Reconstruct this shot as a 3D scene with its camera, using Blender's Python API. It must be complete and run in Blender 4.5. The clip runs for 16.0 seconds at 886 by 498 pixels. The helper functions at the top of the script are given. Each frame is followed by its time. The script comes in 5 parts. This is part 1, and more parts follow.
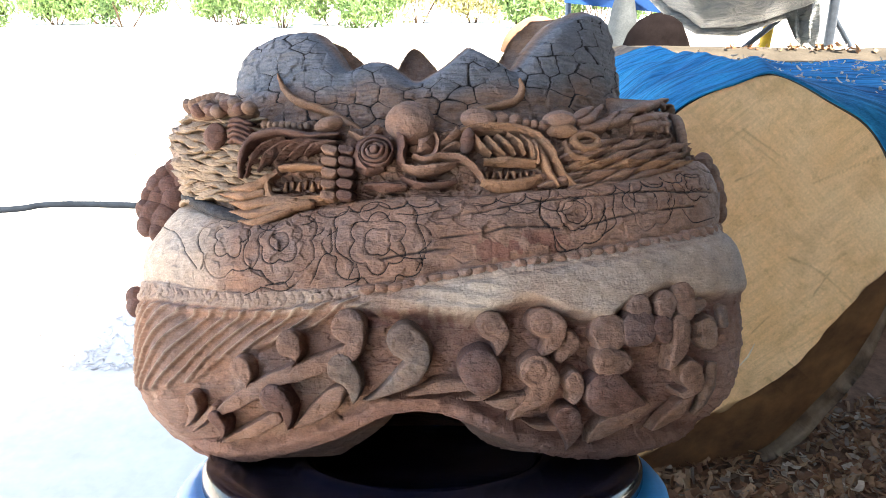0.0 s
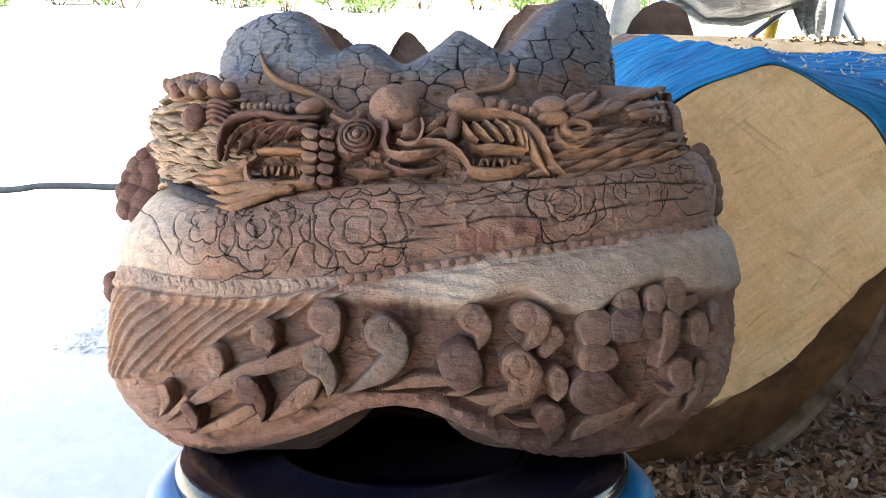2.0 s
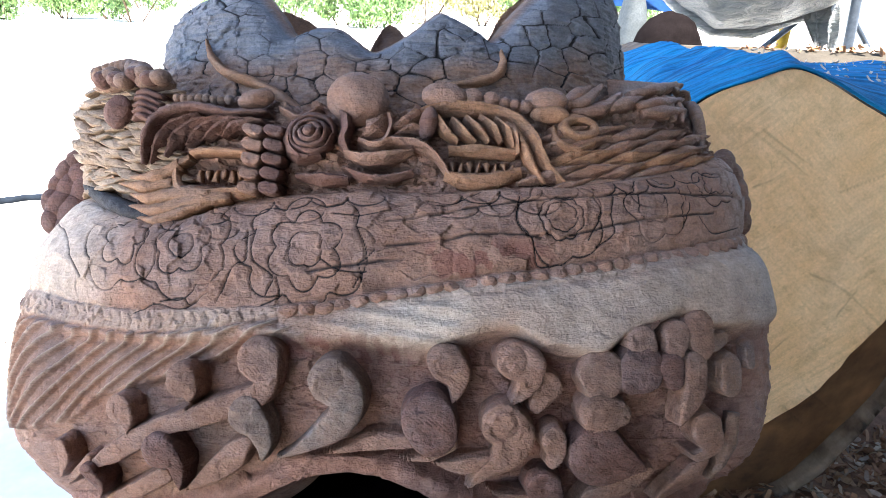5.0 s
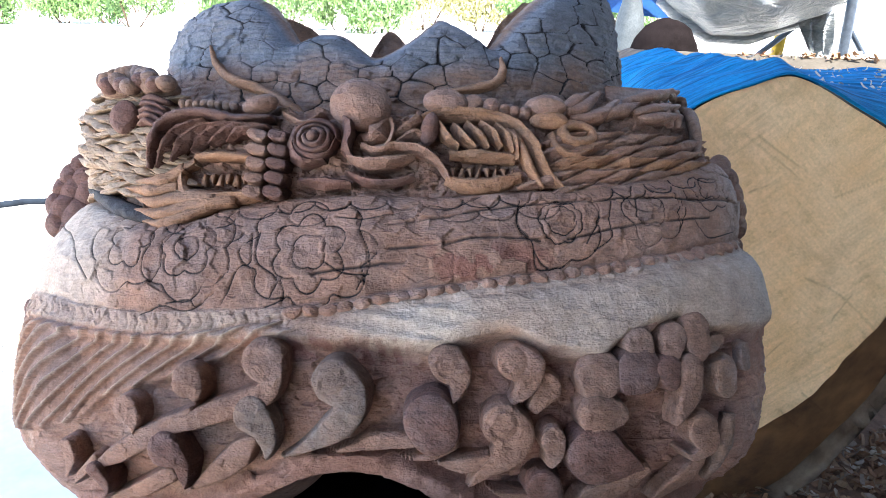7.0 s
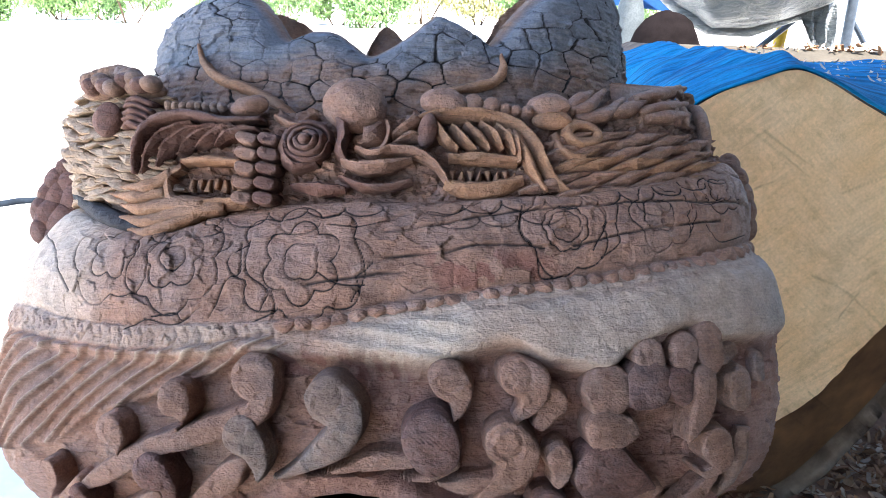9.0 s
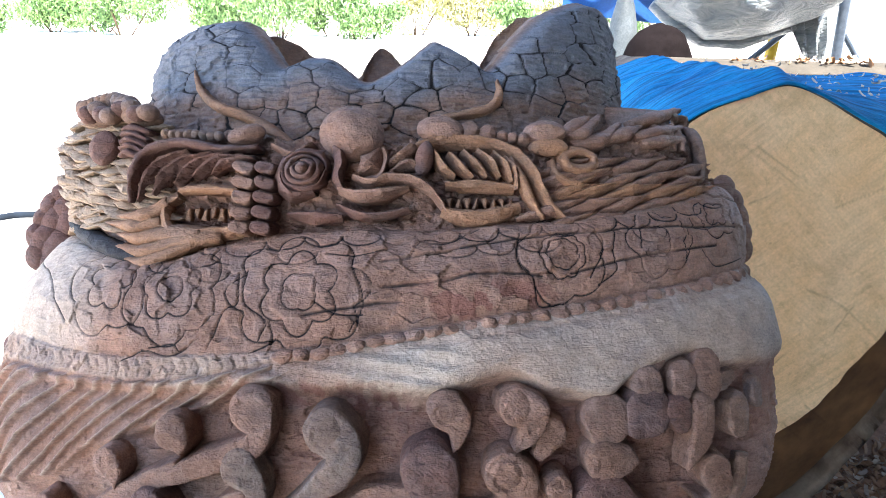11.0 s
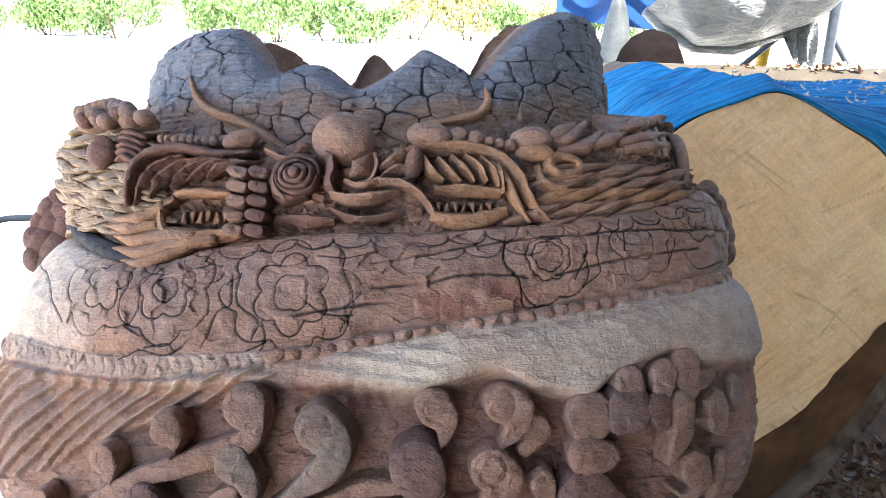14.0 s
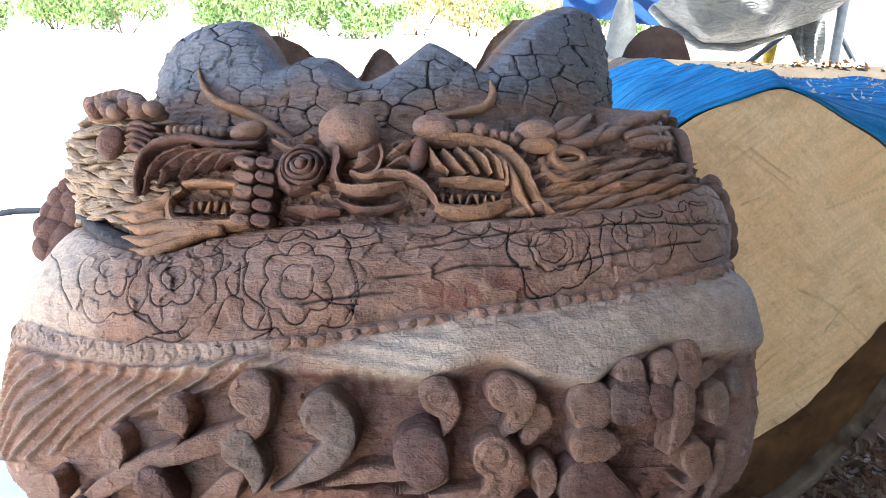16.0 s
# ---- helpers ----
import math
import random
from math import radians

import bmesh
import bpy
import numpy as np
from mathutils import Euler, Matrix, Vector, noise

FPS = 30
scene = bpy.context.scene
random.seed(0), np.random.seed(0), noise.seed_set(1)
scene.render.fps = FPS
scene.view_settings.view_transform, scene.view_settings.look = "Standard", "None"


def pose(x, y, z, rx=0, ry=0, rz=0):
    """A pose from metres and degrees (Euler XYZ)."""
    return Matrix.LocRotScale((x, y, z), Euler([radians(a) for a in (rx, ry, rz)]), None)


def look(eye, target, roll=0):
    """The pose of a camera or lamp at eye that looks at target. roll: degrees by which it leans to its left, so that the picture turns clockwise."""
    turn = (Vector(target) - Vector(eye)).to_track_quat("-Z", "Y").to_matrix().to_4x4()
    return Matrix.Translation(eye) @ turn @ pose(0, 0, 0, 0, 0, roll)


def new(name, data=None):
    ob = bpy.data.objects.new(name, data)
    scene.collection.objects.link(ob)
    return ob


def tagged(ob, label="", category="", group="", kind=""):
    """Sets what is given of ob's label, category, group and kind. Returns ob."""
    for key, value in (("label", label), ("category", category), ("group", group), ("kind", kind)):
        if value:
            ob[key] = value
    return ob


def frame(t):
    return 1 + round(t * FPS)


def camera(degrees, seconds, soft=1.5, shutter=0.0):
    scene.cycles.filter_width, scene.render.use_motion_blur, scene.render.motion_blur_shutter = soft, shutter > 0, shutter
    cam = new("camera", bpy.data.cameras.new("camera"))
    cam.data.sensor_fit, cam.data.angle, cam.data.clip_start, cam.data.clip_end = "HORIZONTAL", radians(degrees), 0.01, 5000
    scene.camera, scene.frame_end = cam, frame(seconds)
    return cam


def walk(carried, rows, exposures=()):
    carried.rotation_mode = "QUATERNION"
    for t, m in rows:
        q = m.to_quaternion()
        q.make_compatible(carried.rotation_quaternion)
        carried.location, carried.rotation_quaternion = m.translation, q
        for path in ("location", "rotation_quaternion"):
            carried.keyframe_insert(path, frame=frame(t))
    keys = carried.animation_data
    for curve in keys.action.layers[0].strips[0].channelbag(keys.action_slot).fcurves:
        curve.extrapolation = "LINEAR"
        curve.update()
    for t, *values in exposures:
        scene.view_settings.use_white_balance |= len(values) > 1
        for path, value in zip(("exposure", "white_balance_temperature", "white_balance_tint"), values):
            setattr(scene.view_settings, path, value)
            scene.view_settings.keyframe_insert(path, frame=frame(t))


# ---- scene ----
cam = camera(67.9, 16.0, soft=0.8)
METRES, EYE, TILT, LEAN, TURN = 0.31, 1.38, -20.0, 0.0, 0.0
ROWS = [
    (0.0, 0.0, 0.0, 0.0, 0.0, 0.0, -0.0),
    (0.5, 0.004, -0.0061, 0.0097, -0.22, -0.17, -0.23),
    (1.0, 0.0173, 0.0025, 0.0169, -0.26, -0.44, -0.43),
    (1.5, 0.0341, 0.0174, 0.0307, -0.19, -0.55, -0.87),
    (2.0, 0.0649, 0.0863, 0.0058, 0.07, -1.05, -0.96),
    (2.5, 0.1171, 0.2677, 0.0073, 0.5, -0.96, -1.57),
    (3.0, 0.1615, 0.42, 0.0292, 0.52, -0.86, -1.5),
    (5.5, 0.1664, 0.5524, 0.0262, 0.4, 0.4, -1.43),
    (6.0, 0.1456, 0.5417, 0.0236, 0.4, 0.44, -1.83),
    (6.5, 0.1442, 0.5231, 0.0277, 0.35, 0.78, -1.5),
    (7.0, 0.1547, 0.5148, 0.0216, 0.17, 0.69, -1.5),
    (7.5, 0.1582, 0.5162, 0.0235, 0.09, 0.8, -1.29),
    (8.0, 0.152, 0.551, 0.0443, 0.19, 0.72, -1.29),
    (8.5, 0.1596, 0.5932, 0.0511, 0.05, 0.37, -0.97),
    (9.0, 0.1558, 0.6101, 0.0616, 0.17, 0.22, -1.08),
    (9.5, 0.1473, 0.6221, 0.0787, 0.11, 0.32, -0.96),
    (10.0, 0.1412, 0.6253, 0.0963, -0.04, 0.71, -0.67),
    (12.5, 0.1619, 0.5674, 0.1196, -0.51, 1.2, -0.86),
    (13.0, 0.1567, 0.5595, 0.1169, -0.45, 1.34, -0.82),
    (13.5, 0.1582, 0.5611, 0.1088, -0.34, 1.45, -0.61),
    (14.0, 0.168, 0.5514, 0.1106, -0.64, 1.4, -0.77),
    (14.5, 0.1593, 0.542, 0.1037, -0.38, 1.21, -1.08),
    (15.0, 0.1608, 0.5297, 0.1105, -0.34, 1.39, -1.02),
    (15.5, 0.163, 0.5266, 0.1084, -0.2, 1.21, -1.26),
    (16.0, 0.1681, 0.5284, 0.094, -0.27, 1.06, -1.18),
]
walk(cam, [(t, pose(0, 0, EYE, TILT, LEAN, TURN) @ pose(METRES * x, METRES * y, METRES * z, 90 + pitch, roll, yaw)) for t, x, y, z, yaw, pitch, roll in ROWS], exposures=[(0.0, 2.70, 7400, 10), (3.0, 2.64, 7300, 10), (5.5, 2.80, 6350, 10), (10.0, 2.80, 6250, 10), (12.5, 2.82, 6600, 10), (16.0, 2.79, 6750, 10)])

# ---- light ----
world = bpy.data.worlds.new("world")
scene.world = world
world.use_nodes = True
wn = world.node_tree.nodes
sky = wn.new("ShaderNodeTexSky")
sky.sky_type, sky.sun_disc = "NISHITA", False
SUN_UP, SUN_FROM = 60.0, 150.0          # degrees; the sun stands behind the workshop, to its right
sky.sun_elevation, sky.sun_rotation = radians(SUN_UP), radians(SUN_FROM)
wn["Background"].inputs["Strength"].default_value = 0.15
world.node_tree.links.new(sky.outputs[0], wn["Background"].inputs["Color"])
sun = new("sun", bpy.data.lights.new("sun", "SUN"))
sun.data.energy, sun.data.angle, sun.data.color = 5.0, radians(0.5), (1.0, 0.96, 0.9)
a, e = radians(SUN_FROM), radians(SUN_UP)
sun.matrix_world = look((math.sin(a) * math.cos(e) * 20, math.cos(a) * math.cos(e) * 20, math.sin(e) * 20), (0, 0, 0))


# ---- materials ----
class Mat:
    """A small builder for node materials."""

    def __init__(self, name, rough=0.7, metal=0.0, spec=0.5):
        self.m = bpy.data.materials.new(name)
        self.m.use_nodes = True
        self.t = self.m.node_tree
        self.b = self.t.nodes["Principled BSDF"]
        self.b.inputs["Roughness"].default_value = rough
        self.b.inputs["Metallic"].default_value = metal
        self.b.inputs["Specular IOR Level"].default_value = spec
        self.co = self.t.nodes.new("ShaderNodeTexCoord").outputs["Object"]

    def put(self, socket, v):
        if isinstance(v, bpy.types.NodeSocket):
            self.t.links.new(v, socket)
        else:
            socket.default_value = v

    def scaled(self, s, co=None):
        n = self.t.nodes.new("ShaderNodeMapping")
        self.put(n.inputs["Vector"], co or self.co)
        n.inputs["Scale"].default_value = s
        return n.outputs[0]

    def noise(self, scale, detail=4, co=None, rough=0.6, warp=0.0):
        n = self.t.nodes.new("ShaderNodeTexNoise")
        self.put(n.inputs["Vector"], co or self.co)
        n.inputs["Scale"].default_value, n.inputs["Detail"].default_value = scale, detail
        n.inputs["Roughness"].default_value, n.inputs["Distortion"].default_value = rough, warp
        return n.outputs["Fac"]

    def voronoi(self, scale, feature="F1", co=None, out="Distance"):
        n = self.t.nodes.new("ShaderNodeTexVoronoi")
        n.feature = feature
        self.put(n.inputs["Vector"], co or self.co)
        n.inputs["Scale"].default_value = scale
        return n.outputs[out]

    def ramp(self, fac, stops):
        n = self.t.nodes.new("ShaderNodeValToRGB")
        self.put(n.inputs["Fac"], fac)
        el = n.color_ramp.elements
        while len(el) < len(stops):
            el.new(0.5)
        for q, (p, c) in zip(el, stops):
            q.position = p
            q.color = (*c, 1) if isinstance(c, tuple) else (c, c, c, 1)
        return n.outputs["Color"]

    def mix(self, fac, a, b, mode="MIX"):
        n = self.t.nodes.new("ShaderNodeMix")
        n.data_type, n.blend_type = "RGBA", mode
        self.put(n.inputs[0], fac)
        for s, v in ((n.inputs[6], a), (n.inputs[7], b)):
            self.put(s, (*v, 1) if isinstance(v, tuple) else v)
        return n.outputs[2]

    def math(self, op, a, b=0.0):
        n = self.t.nodes.new("ShaderNodeMath")
        n.operation = op
        self.put(n.inputs[0], a)
        self.put(n.inputs[1], b)
        return n.outputs[0]

    def attr(self, name):
        n = self.t.nodes.new("ShaderNodeAttribute")
        n.attribute_name = name
        return n.outputs["Fac"]

    def rnd(self):
        return self.t.nodes.new("ShaderNodeObjectInfo").outputs["Random"]

    def island(self):
        return self.t.nodes.new("ShaderNodeNewGeometry").outputs["Random Per Island"]

    def bump(self, h, strength, dist, under=None):
        n = self.t.nodes.new("ShaderNodeBump")
        self.put(n.inputs["Height"], h)
        n.inputs["Strength"].default_value, n.inputs["Distance"].default_value = strength, dist
        if under:
            self.put(n.inputs["Normal"], under)
        return n.outputs[0]

    def done(self, color, normal=None, rough=None):
        self.put(self.b.inputs["Base Color"], (*color, 1) if isinstance(color, tuple) else color)
        if normal:
            self.put(self.b.inputs["Normal"], normal)
        if rough is not None:
            self.put(self.b.inputs["Roughness"], rough)
        return self.m


def carved_wood(name, brown, pale, grey, greying=0.25, rough=0.8):
    """Hand-carved reddish wood: fine long grain, chisel facets, greyed patches, near-black in the cuts."""
    w = Mat(name, rough, spec=0.25)
    grain = w.noise(1.0, 6, w.scaled((34, 80, 430)), 0.7, 0.8)
    wide = w.noise(9, 3)
    fine = w.noise(420, 3, rough=0.7)
    c = w.mix(w.ramp(wide, [(0.35, 0.0), (0.68, 1.0)]), brown, tuple(0.72 * v for v in brown))
    geo = w.t.nodes.new("ShaderNodeNewGeometry")
    worn = w.ramp(geo.outputs["Pointiness"], [(0.505, 0.0), (0.56, 1.0)])
    tone = w.math("ADD", w.math("ADD", w.attr("tone"), w.math("MULTIPLY", worn, 0.12)), w.math("MULTIPLY", w.math("SUBTRACT", w.noise(26, 4), 0.5), 0.5))
    c = w.mix(w.ramp(tone, [(0.12, 0.0), (0.85, 1.0)]), c, pale)
    c = w.mix(w.math("MULTIPLY", w.ramp(w.noise(14, 5, rough=0.7), [(0.45, 0.0), (0.7, 1.0)]), greying), c, grey)
    c = w.mix(w.math("MULTIPLY", w.ramp(w.attr("grey"), [(0.0, 0.0), (1.0, 1.0)]), 0.85), c, grey)
    c = w.mix(0.45, c, w.ramp(grain, [(0.3, 0.55), (0.7, 1.2)]), "MULTIPLY")
    pores = w.noise(1.0, 3, w.scaled((55, 160, 1100)), 0.6, 0.4)
    c = w.mix(w.math("MULTIPLY", w.ramp(pores, [(0.60, 0.0), (0.68, 1.0)]), 0.35), c, (0.07, 0.04, 0.03))
    c = w.mix(0.4, c, w.ramp(fine, [(0.34, 0.55), (0.66, 1.35)]), "MULTIPLY")
    c = w.mix(0.45, c, w.ramp(w.noise(48, 5, rough=0.75), [(0.35, 0.6), (0.65, 1.25)]), "MULTIPLY")
    c = w.mix(w.math("MULTIPLY", w.attr("red"), 0.6), c, (0.16, 0.045, 0.035))
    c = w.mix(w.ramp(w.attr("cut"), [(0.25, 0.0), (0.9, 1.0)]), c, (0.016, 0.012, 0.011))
    facet = w.voronoi(70, "F1", w.scaled((0.55, 1, 1)))
    stroke = w.noise(1.0, 3, w.scaled((110, 260, 520)), 0.6, 1.6)
    n = w.bump(facet, 0.45, 0.010)
    n = w.bump(stroke, 0.4, 0.004, n)
    n = w.bump(w.noise(110, 3), 0.45, 0.006, n)
    n = w.bump(grain, 0.25, 0.002, n)
    n = w.bump(fine, 0.8, 0.0016, n)
    return w.done(c, n)


WOOD = carved_wood("carved_wood", (0.345, 0.184, 0.124), (0.60, 0.46, 0.35), (0.32, 0.29, 0.28))
WOOD_WARM = carved_wood("carved_wood_warm", (0.41, 0.208, 0.115), (0.50, 0.35, 0.23), (0.33, 0.28, 0.25), 0.15)
WOOD_DARK = carved_wood("carved_wood_dark", (0.20, 0.098, 0.072), (0.38, 0.26, 0.20), (0.25, 0.22, 0.215), 0.3)
# paler copy for the left mane: light from the left put into the colour
WOOD_LEFT_LIT = carved_wood("carved_wood_left_lit", (0.51, 0.345, 0.225), (0.64, 0.48, 0.33), (0.40, 0.35, 0.31), 0.1)
WOOD_GREY = carved_wood("carved_wood_weathered", (0.29, 0.165, 0.11), (0.42, 0.34, 0.28), (0.17, 0.187, 0.215), 0.45)
WOOD_BLACK = carved_wood("blackened_wood", (0.05, 0.042, 0.042), (0.12, 0.10, 0.09), (0.09, 0.09, 0.10), 0.5)
WOOD_MOSS = carved_wood("carved_wood_stained", (0.26, 0.165, 0.122), (0.42, 0.34, 0.28), (0.22, 0.225, 0.215), 0.55)


def plain(name, color, rough, vary=0.15, scale=20, metal=0.0, bump=0.0, spec=0.3):
    w = Mat(name, rough, metal, spec)
    c = w.mix(1.0, color, w.ramp(w.noise(scale, 5), [(0.3, 1 - vary), (0.7, 1 + vary)]), "MULTIPLY")
    c = w.mix(0.5, c, w.ramp(w.noise(scale * 12, 3), [(0.3, 1 - vary), (0.7, 1 + vary)]), "MULTIPLY")
    n = w.bump(w.noise(scale * 6, 4), bump, 0.004) if bump else None
    return w.done(c, n)


BLUE_PLASTIC = plain("blue_drum_plastic", (0.003, 0.26, 0.60), 0.35, 0.12, 12, spec=0.25)
BLACK_PLASTIC = plain("black_lid_plastic", (0.004, 0.006, 0.014), 0.16, 0.4, 25, bump=0.06, spec=0.45)
GROUND = plain("pale_yard_ground", (0.62, 0.58, 0.52), 0.95, 0.12, 1.5, bump=0.3)
ROOF = plain("roof_sheet", (0.075, 0.08, 0.085), 0.6, 0.2, 2)
STEEL = plain("grey_steel_tube", (0.10, 0.12, 0.15), 0.45, 0.2, 30, metal=0.5)
# ---- base form of the carving (metres, in its own frame) ----
K = 0.31
ZS = [-0.85, -0.79, -0.70, -0.62, -0.53, -0.40, -0.275, -0.15, -0.02, 0.055, 0.16, 0.27, 0.38, 0.53, 0.62, 0.70]
WL = [-1.17, -1.25, -1.31, -1.335, -1.345, -1.35, -1.35, -1.345, -1.315, -1.27, -1.235, -1.255, -1.315, -1.355, -1.325, -1.25]
WR = [1.02, 1.11, 1.20, 1.26, 1.30, 1.325, 1.33, 1.33, 1.315, 1.28, 1.265, 1.25, 1.23, 1.205, 1.165, 1.10]
YF = [2.50, 2.44, 2.38, 2.33, 2.305, 2.31, 2.34, 2.385, 2.44, 2.475, 2.53, 2.575, 2.60, 2.68, 2.76, 2.86]
DD = [0.60, 0.64, 0.68, 0.70, 0.72, 0.73, 0.74, 0.74, 0.73, 0.72, 0.70, 0.68, 0.66, 0.62, 0.56, 0.48]
O = (0.0, 2.95, -0.80)
ZM = [(z - O[2]) * K for z in ZS]
def sec(z):
    g = lambda a: np.interp(z, ZM, a)
    return g(WL) * K, g(WR) * K, (g(YF) - O[1]) * K, g(DD) * K
def front(x, z):
    l, r, f, d = sec(z)
    t = np.clip(np.abs((x - (l + r) / 2) / ((r - l) / 2)), 0, 1)
    return f + d * (1 - (1 - t ** 2.3) ** (1 / 2.3))
RC, RW, RD = -0.08, 0.99, 0.64
def rfront(x, z):
    t = np.clip(np.abs((x / K - RC) / RW), 0, 1)
    f = np.interp(z / K + O[2], [0.45, 0.6, 0.9, 1.1], [2.74, 2.80, 2.90, 3.0]) - O[1]
    return K * (f + RD * (1 - (1 - t ** 2.3) ** (1 / 2.3)))

# ---- tools ----
def grid_mesh(name, P, closed_u=True, attrs=None):
    """A mesh from an array of points [rows, columns, 3]."""
    r, c = P.shape[:2]
    me = bpy.data.meshes.new(name)
    i = np.arange(r * c).reshape(r, c)
    k = np.roll(i, -1, 1) if closed_u else i[:, 1:]
    b = i if closed_u else i[:, :-1]
    q = np.stack([b[:-1], k[:-1], k[1:], b[1:]], -1).reshape(-1, 4)
    me.vertices.add(r * c)
    me.vertices.foreach_set("co", P.reshape(-1).astype(np.float32))
    me.loops.add(q.size)
    me.loops.foreach_set("vertex_index", q.reshape(-1).astype(np.int32))
    me.polygons.add(len(q))
    me.polygons.foreach_set("loop_start", np.arange(0, q.size, 4, dtype=np.int32))
    me.update(calc_edges=True)
    me.polygons.foreach_set("use_smooth", np.ones(len(q), dtype=bool))
    for key, v in (attrs or {}).items():
        at = me.attributes.new(key, "FLOAT", "POINT")
        at.data.foreach_set("value", np.ascontiguousarray(v.reshape(-1), dtype=np.float32))
    me.validate()
    return me


def part(name, shape, material, parent, label=""):
    """One mesh object under a thing or a part; shape is a bmesh or a mesh."""
    if isinstance(shape, bmesh.types.BMesh):
        me = bpy.data.meshes.new(name)
        bmesh.ops.recalc_face_normals(shape, faces=shape.faces)
        shape.to_mesh(me)
        shape.free()
    else:
        me = shape
    me.materials.append(material)
    ob = new(name, me)
    ob.parent = parent
    return tagged(ob, label)


def thing(name, m, label, category, group="", kind=""):
    ob = new(name)
    ob.matrix_basis = m
    ob.empty_display_size = 0.05
    return tagged(ob, label, category, group, kind)


def smooth(bm, on=True):
    for f in bm.faces:
        f.smooth = on
    return bm


def lathe(bm, profile, n=64, m=Matrix()):
    """Turns (radius, height) pairs round z."""
    rings = []
    for r, z in profile:
        rings.append([bm.verts.new(m @ Vector((r * math.cos(k * math.tau / n), r * math.sin(k * math.tau / n), z))) for k in range(n)])
    for a, b in zip(rings, rings[1:]):
        for k in range(n):
            bm.faces.new((a[k], a[(k + 1) % n], b[(k + 1) % n], b[k]))
    for ring in (rings[0], rings[-1]):
        bm.faces.new(ring)
    return bm


def spline(pts, per=6):
    """A smooth line through points of any dimension (Catmull-Rom)."""
    p = np.array(pts, float)
    if len(p) < 3:
        return np.array([p[0] + (p[-1] - p[0]) * k / per for k in range(per + 1)])
    q = np.vstack([2 * p[0] - p[1], p, 2 * p[-1] - p[-2]])
    out = []
    for i in range(1, len(q) - 2):
        for k in range(per):
            t = k / per
            out.append(0.5 * (2 * q[i] + (q[i + 1] - q[i - 1]) * t + (2 * q[i - 1] - 5 * q[i] + 4 * q[i + 1] - q[i + 2]) * t * t
                              + (3 * q[i] - q[i - 1] - 3 * q[i + 1] + q[i + 2]) * t ** 3))
    out.append(p[-1])
    return np.array(out)


def sweep(bm, path, radii, n=10, flat=1.0, up=(0, -1, 0)):
    """A tube with its own radius at each point; flat squashes it along up."""
    path = [Vector(p) for p in path]
    rings = []
    up = Vector(up)
    for i, p in enumerate(path):
        d = (path[min(i + 1, len(path) - 1)] - path[max(i - 1, 0)]).normalized()
        s = d.cross(up)
        s = s.normalized() if s.length > 1e-6 else Vector((1, 0, 0))
        w = s.cross(d).normalized()
        rings.append([bm.verts.new(p + radii[i] * (s * math.cos(k * math.tau / n) + w * flat * math.sin(k * math.tau / n))) for k in range(n)])
    for a, b in zip(rings, rings[1:]):
        for k in range(n):
            bm.faces.new((a[k], a[(k + 1) % n], b[(k + 1) % n], b[k]))
    bm.faces.new(rings[0])
    bm.faces.new(rings[-1])
    return bm


def box(bm, m, sx, sy, sz):
    vs = [bm.verts.new(m @ Vector((sx * a, sy * b, sz * c))) for a in (-0.5, 0.5) for b in (-0.5, 0.5) for c in (-0.5, 0.5)]
    for f in ((0, 1, 3, 2), (4, 6, 7, 5), (0, 4, 5, 1), (2, 3, 7, 6), (0, 2, 6, 4), (1, 5, 7, 3)):
        bm.faces.new([vs[k] for k in f])
    return bm

# ---- ground, roof and yard ----
def sheet(name, x0, x1, y0, y1, nx, ny, height, material, label, category):
    X, Y = np.meshgrid(np.linspace(x0, x1, nx), np.linspace(y0, y1, ny))
    ob = new(name, grid_mesh(name, np.stack([X, Y, height(X, Y)], -1), False))
    ob.data.materials.append(material)
    return tagged(ob, label, category, kind="structure")


def ground_height(X, Y):
    far = np.clip((Y - 9) / 40, 0, 1)
    return far * 1.2 + 0.01 * np.sin(X * 1.7) * np.cos(Y * 1.3) * np.clip(Y - 2.5, 0, 1)


sheet("ground", -150, 150, -30, 270, 301, 301, ground_height, GROUND, "pale sunlit concrete and gravel yard ground", "ground")
# roof out of view, added to keep direct sun off carving and log
roof = new("unseen_roof", bpy.data.meshes.new("unseen_roof"))
bm = box(bmesh.new(), pose(3.25, -0.95, 2.95), 7.9, 6.2, 0.06)
bm.to_mesh(roof.data)
bm.free()
roof.data.materials.append(ROOF)
tagged(roof, "unseen plain grey sheet roof, added to keep sun off the workshop", "roof", kind="structure")

# dark walls out of view, added to cut light on the carving's front
WALL = plain("workshop_wall", (0.06, 0.058, 0.055), 0.9, 0.2, 2)
for name, m, sx, sy, label in (("wall_south", pose(3.25, -4.0, 1.41), 7.9, 0.08, "unseen plain grey wall, added to darken the workshop"), ("wall_east", pose(7.16, -0.95, 1.41), 0.08, 6.0, "unseen plain grey wall, added to darken the workshop")):
    bm = box(bmesh.new(), m, sx, sy, 2.9)
    me = bpy.data.meshes.new(name)
    bm.to_mesh(me)
    bm.free()
    me.materials.append(WALL)
    tagged(new(name, me), label, "wall", kind="structure")

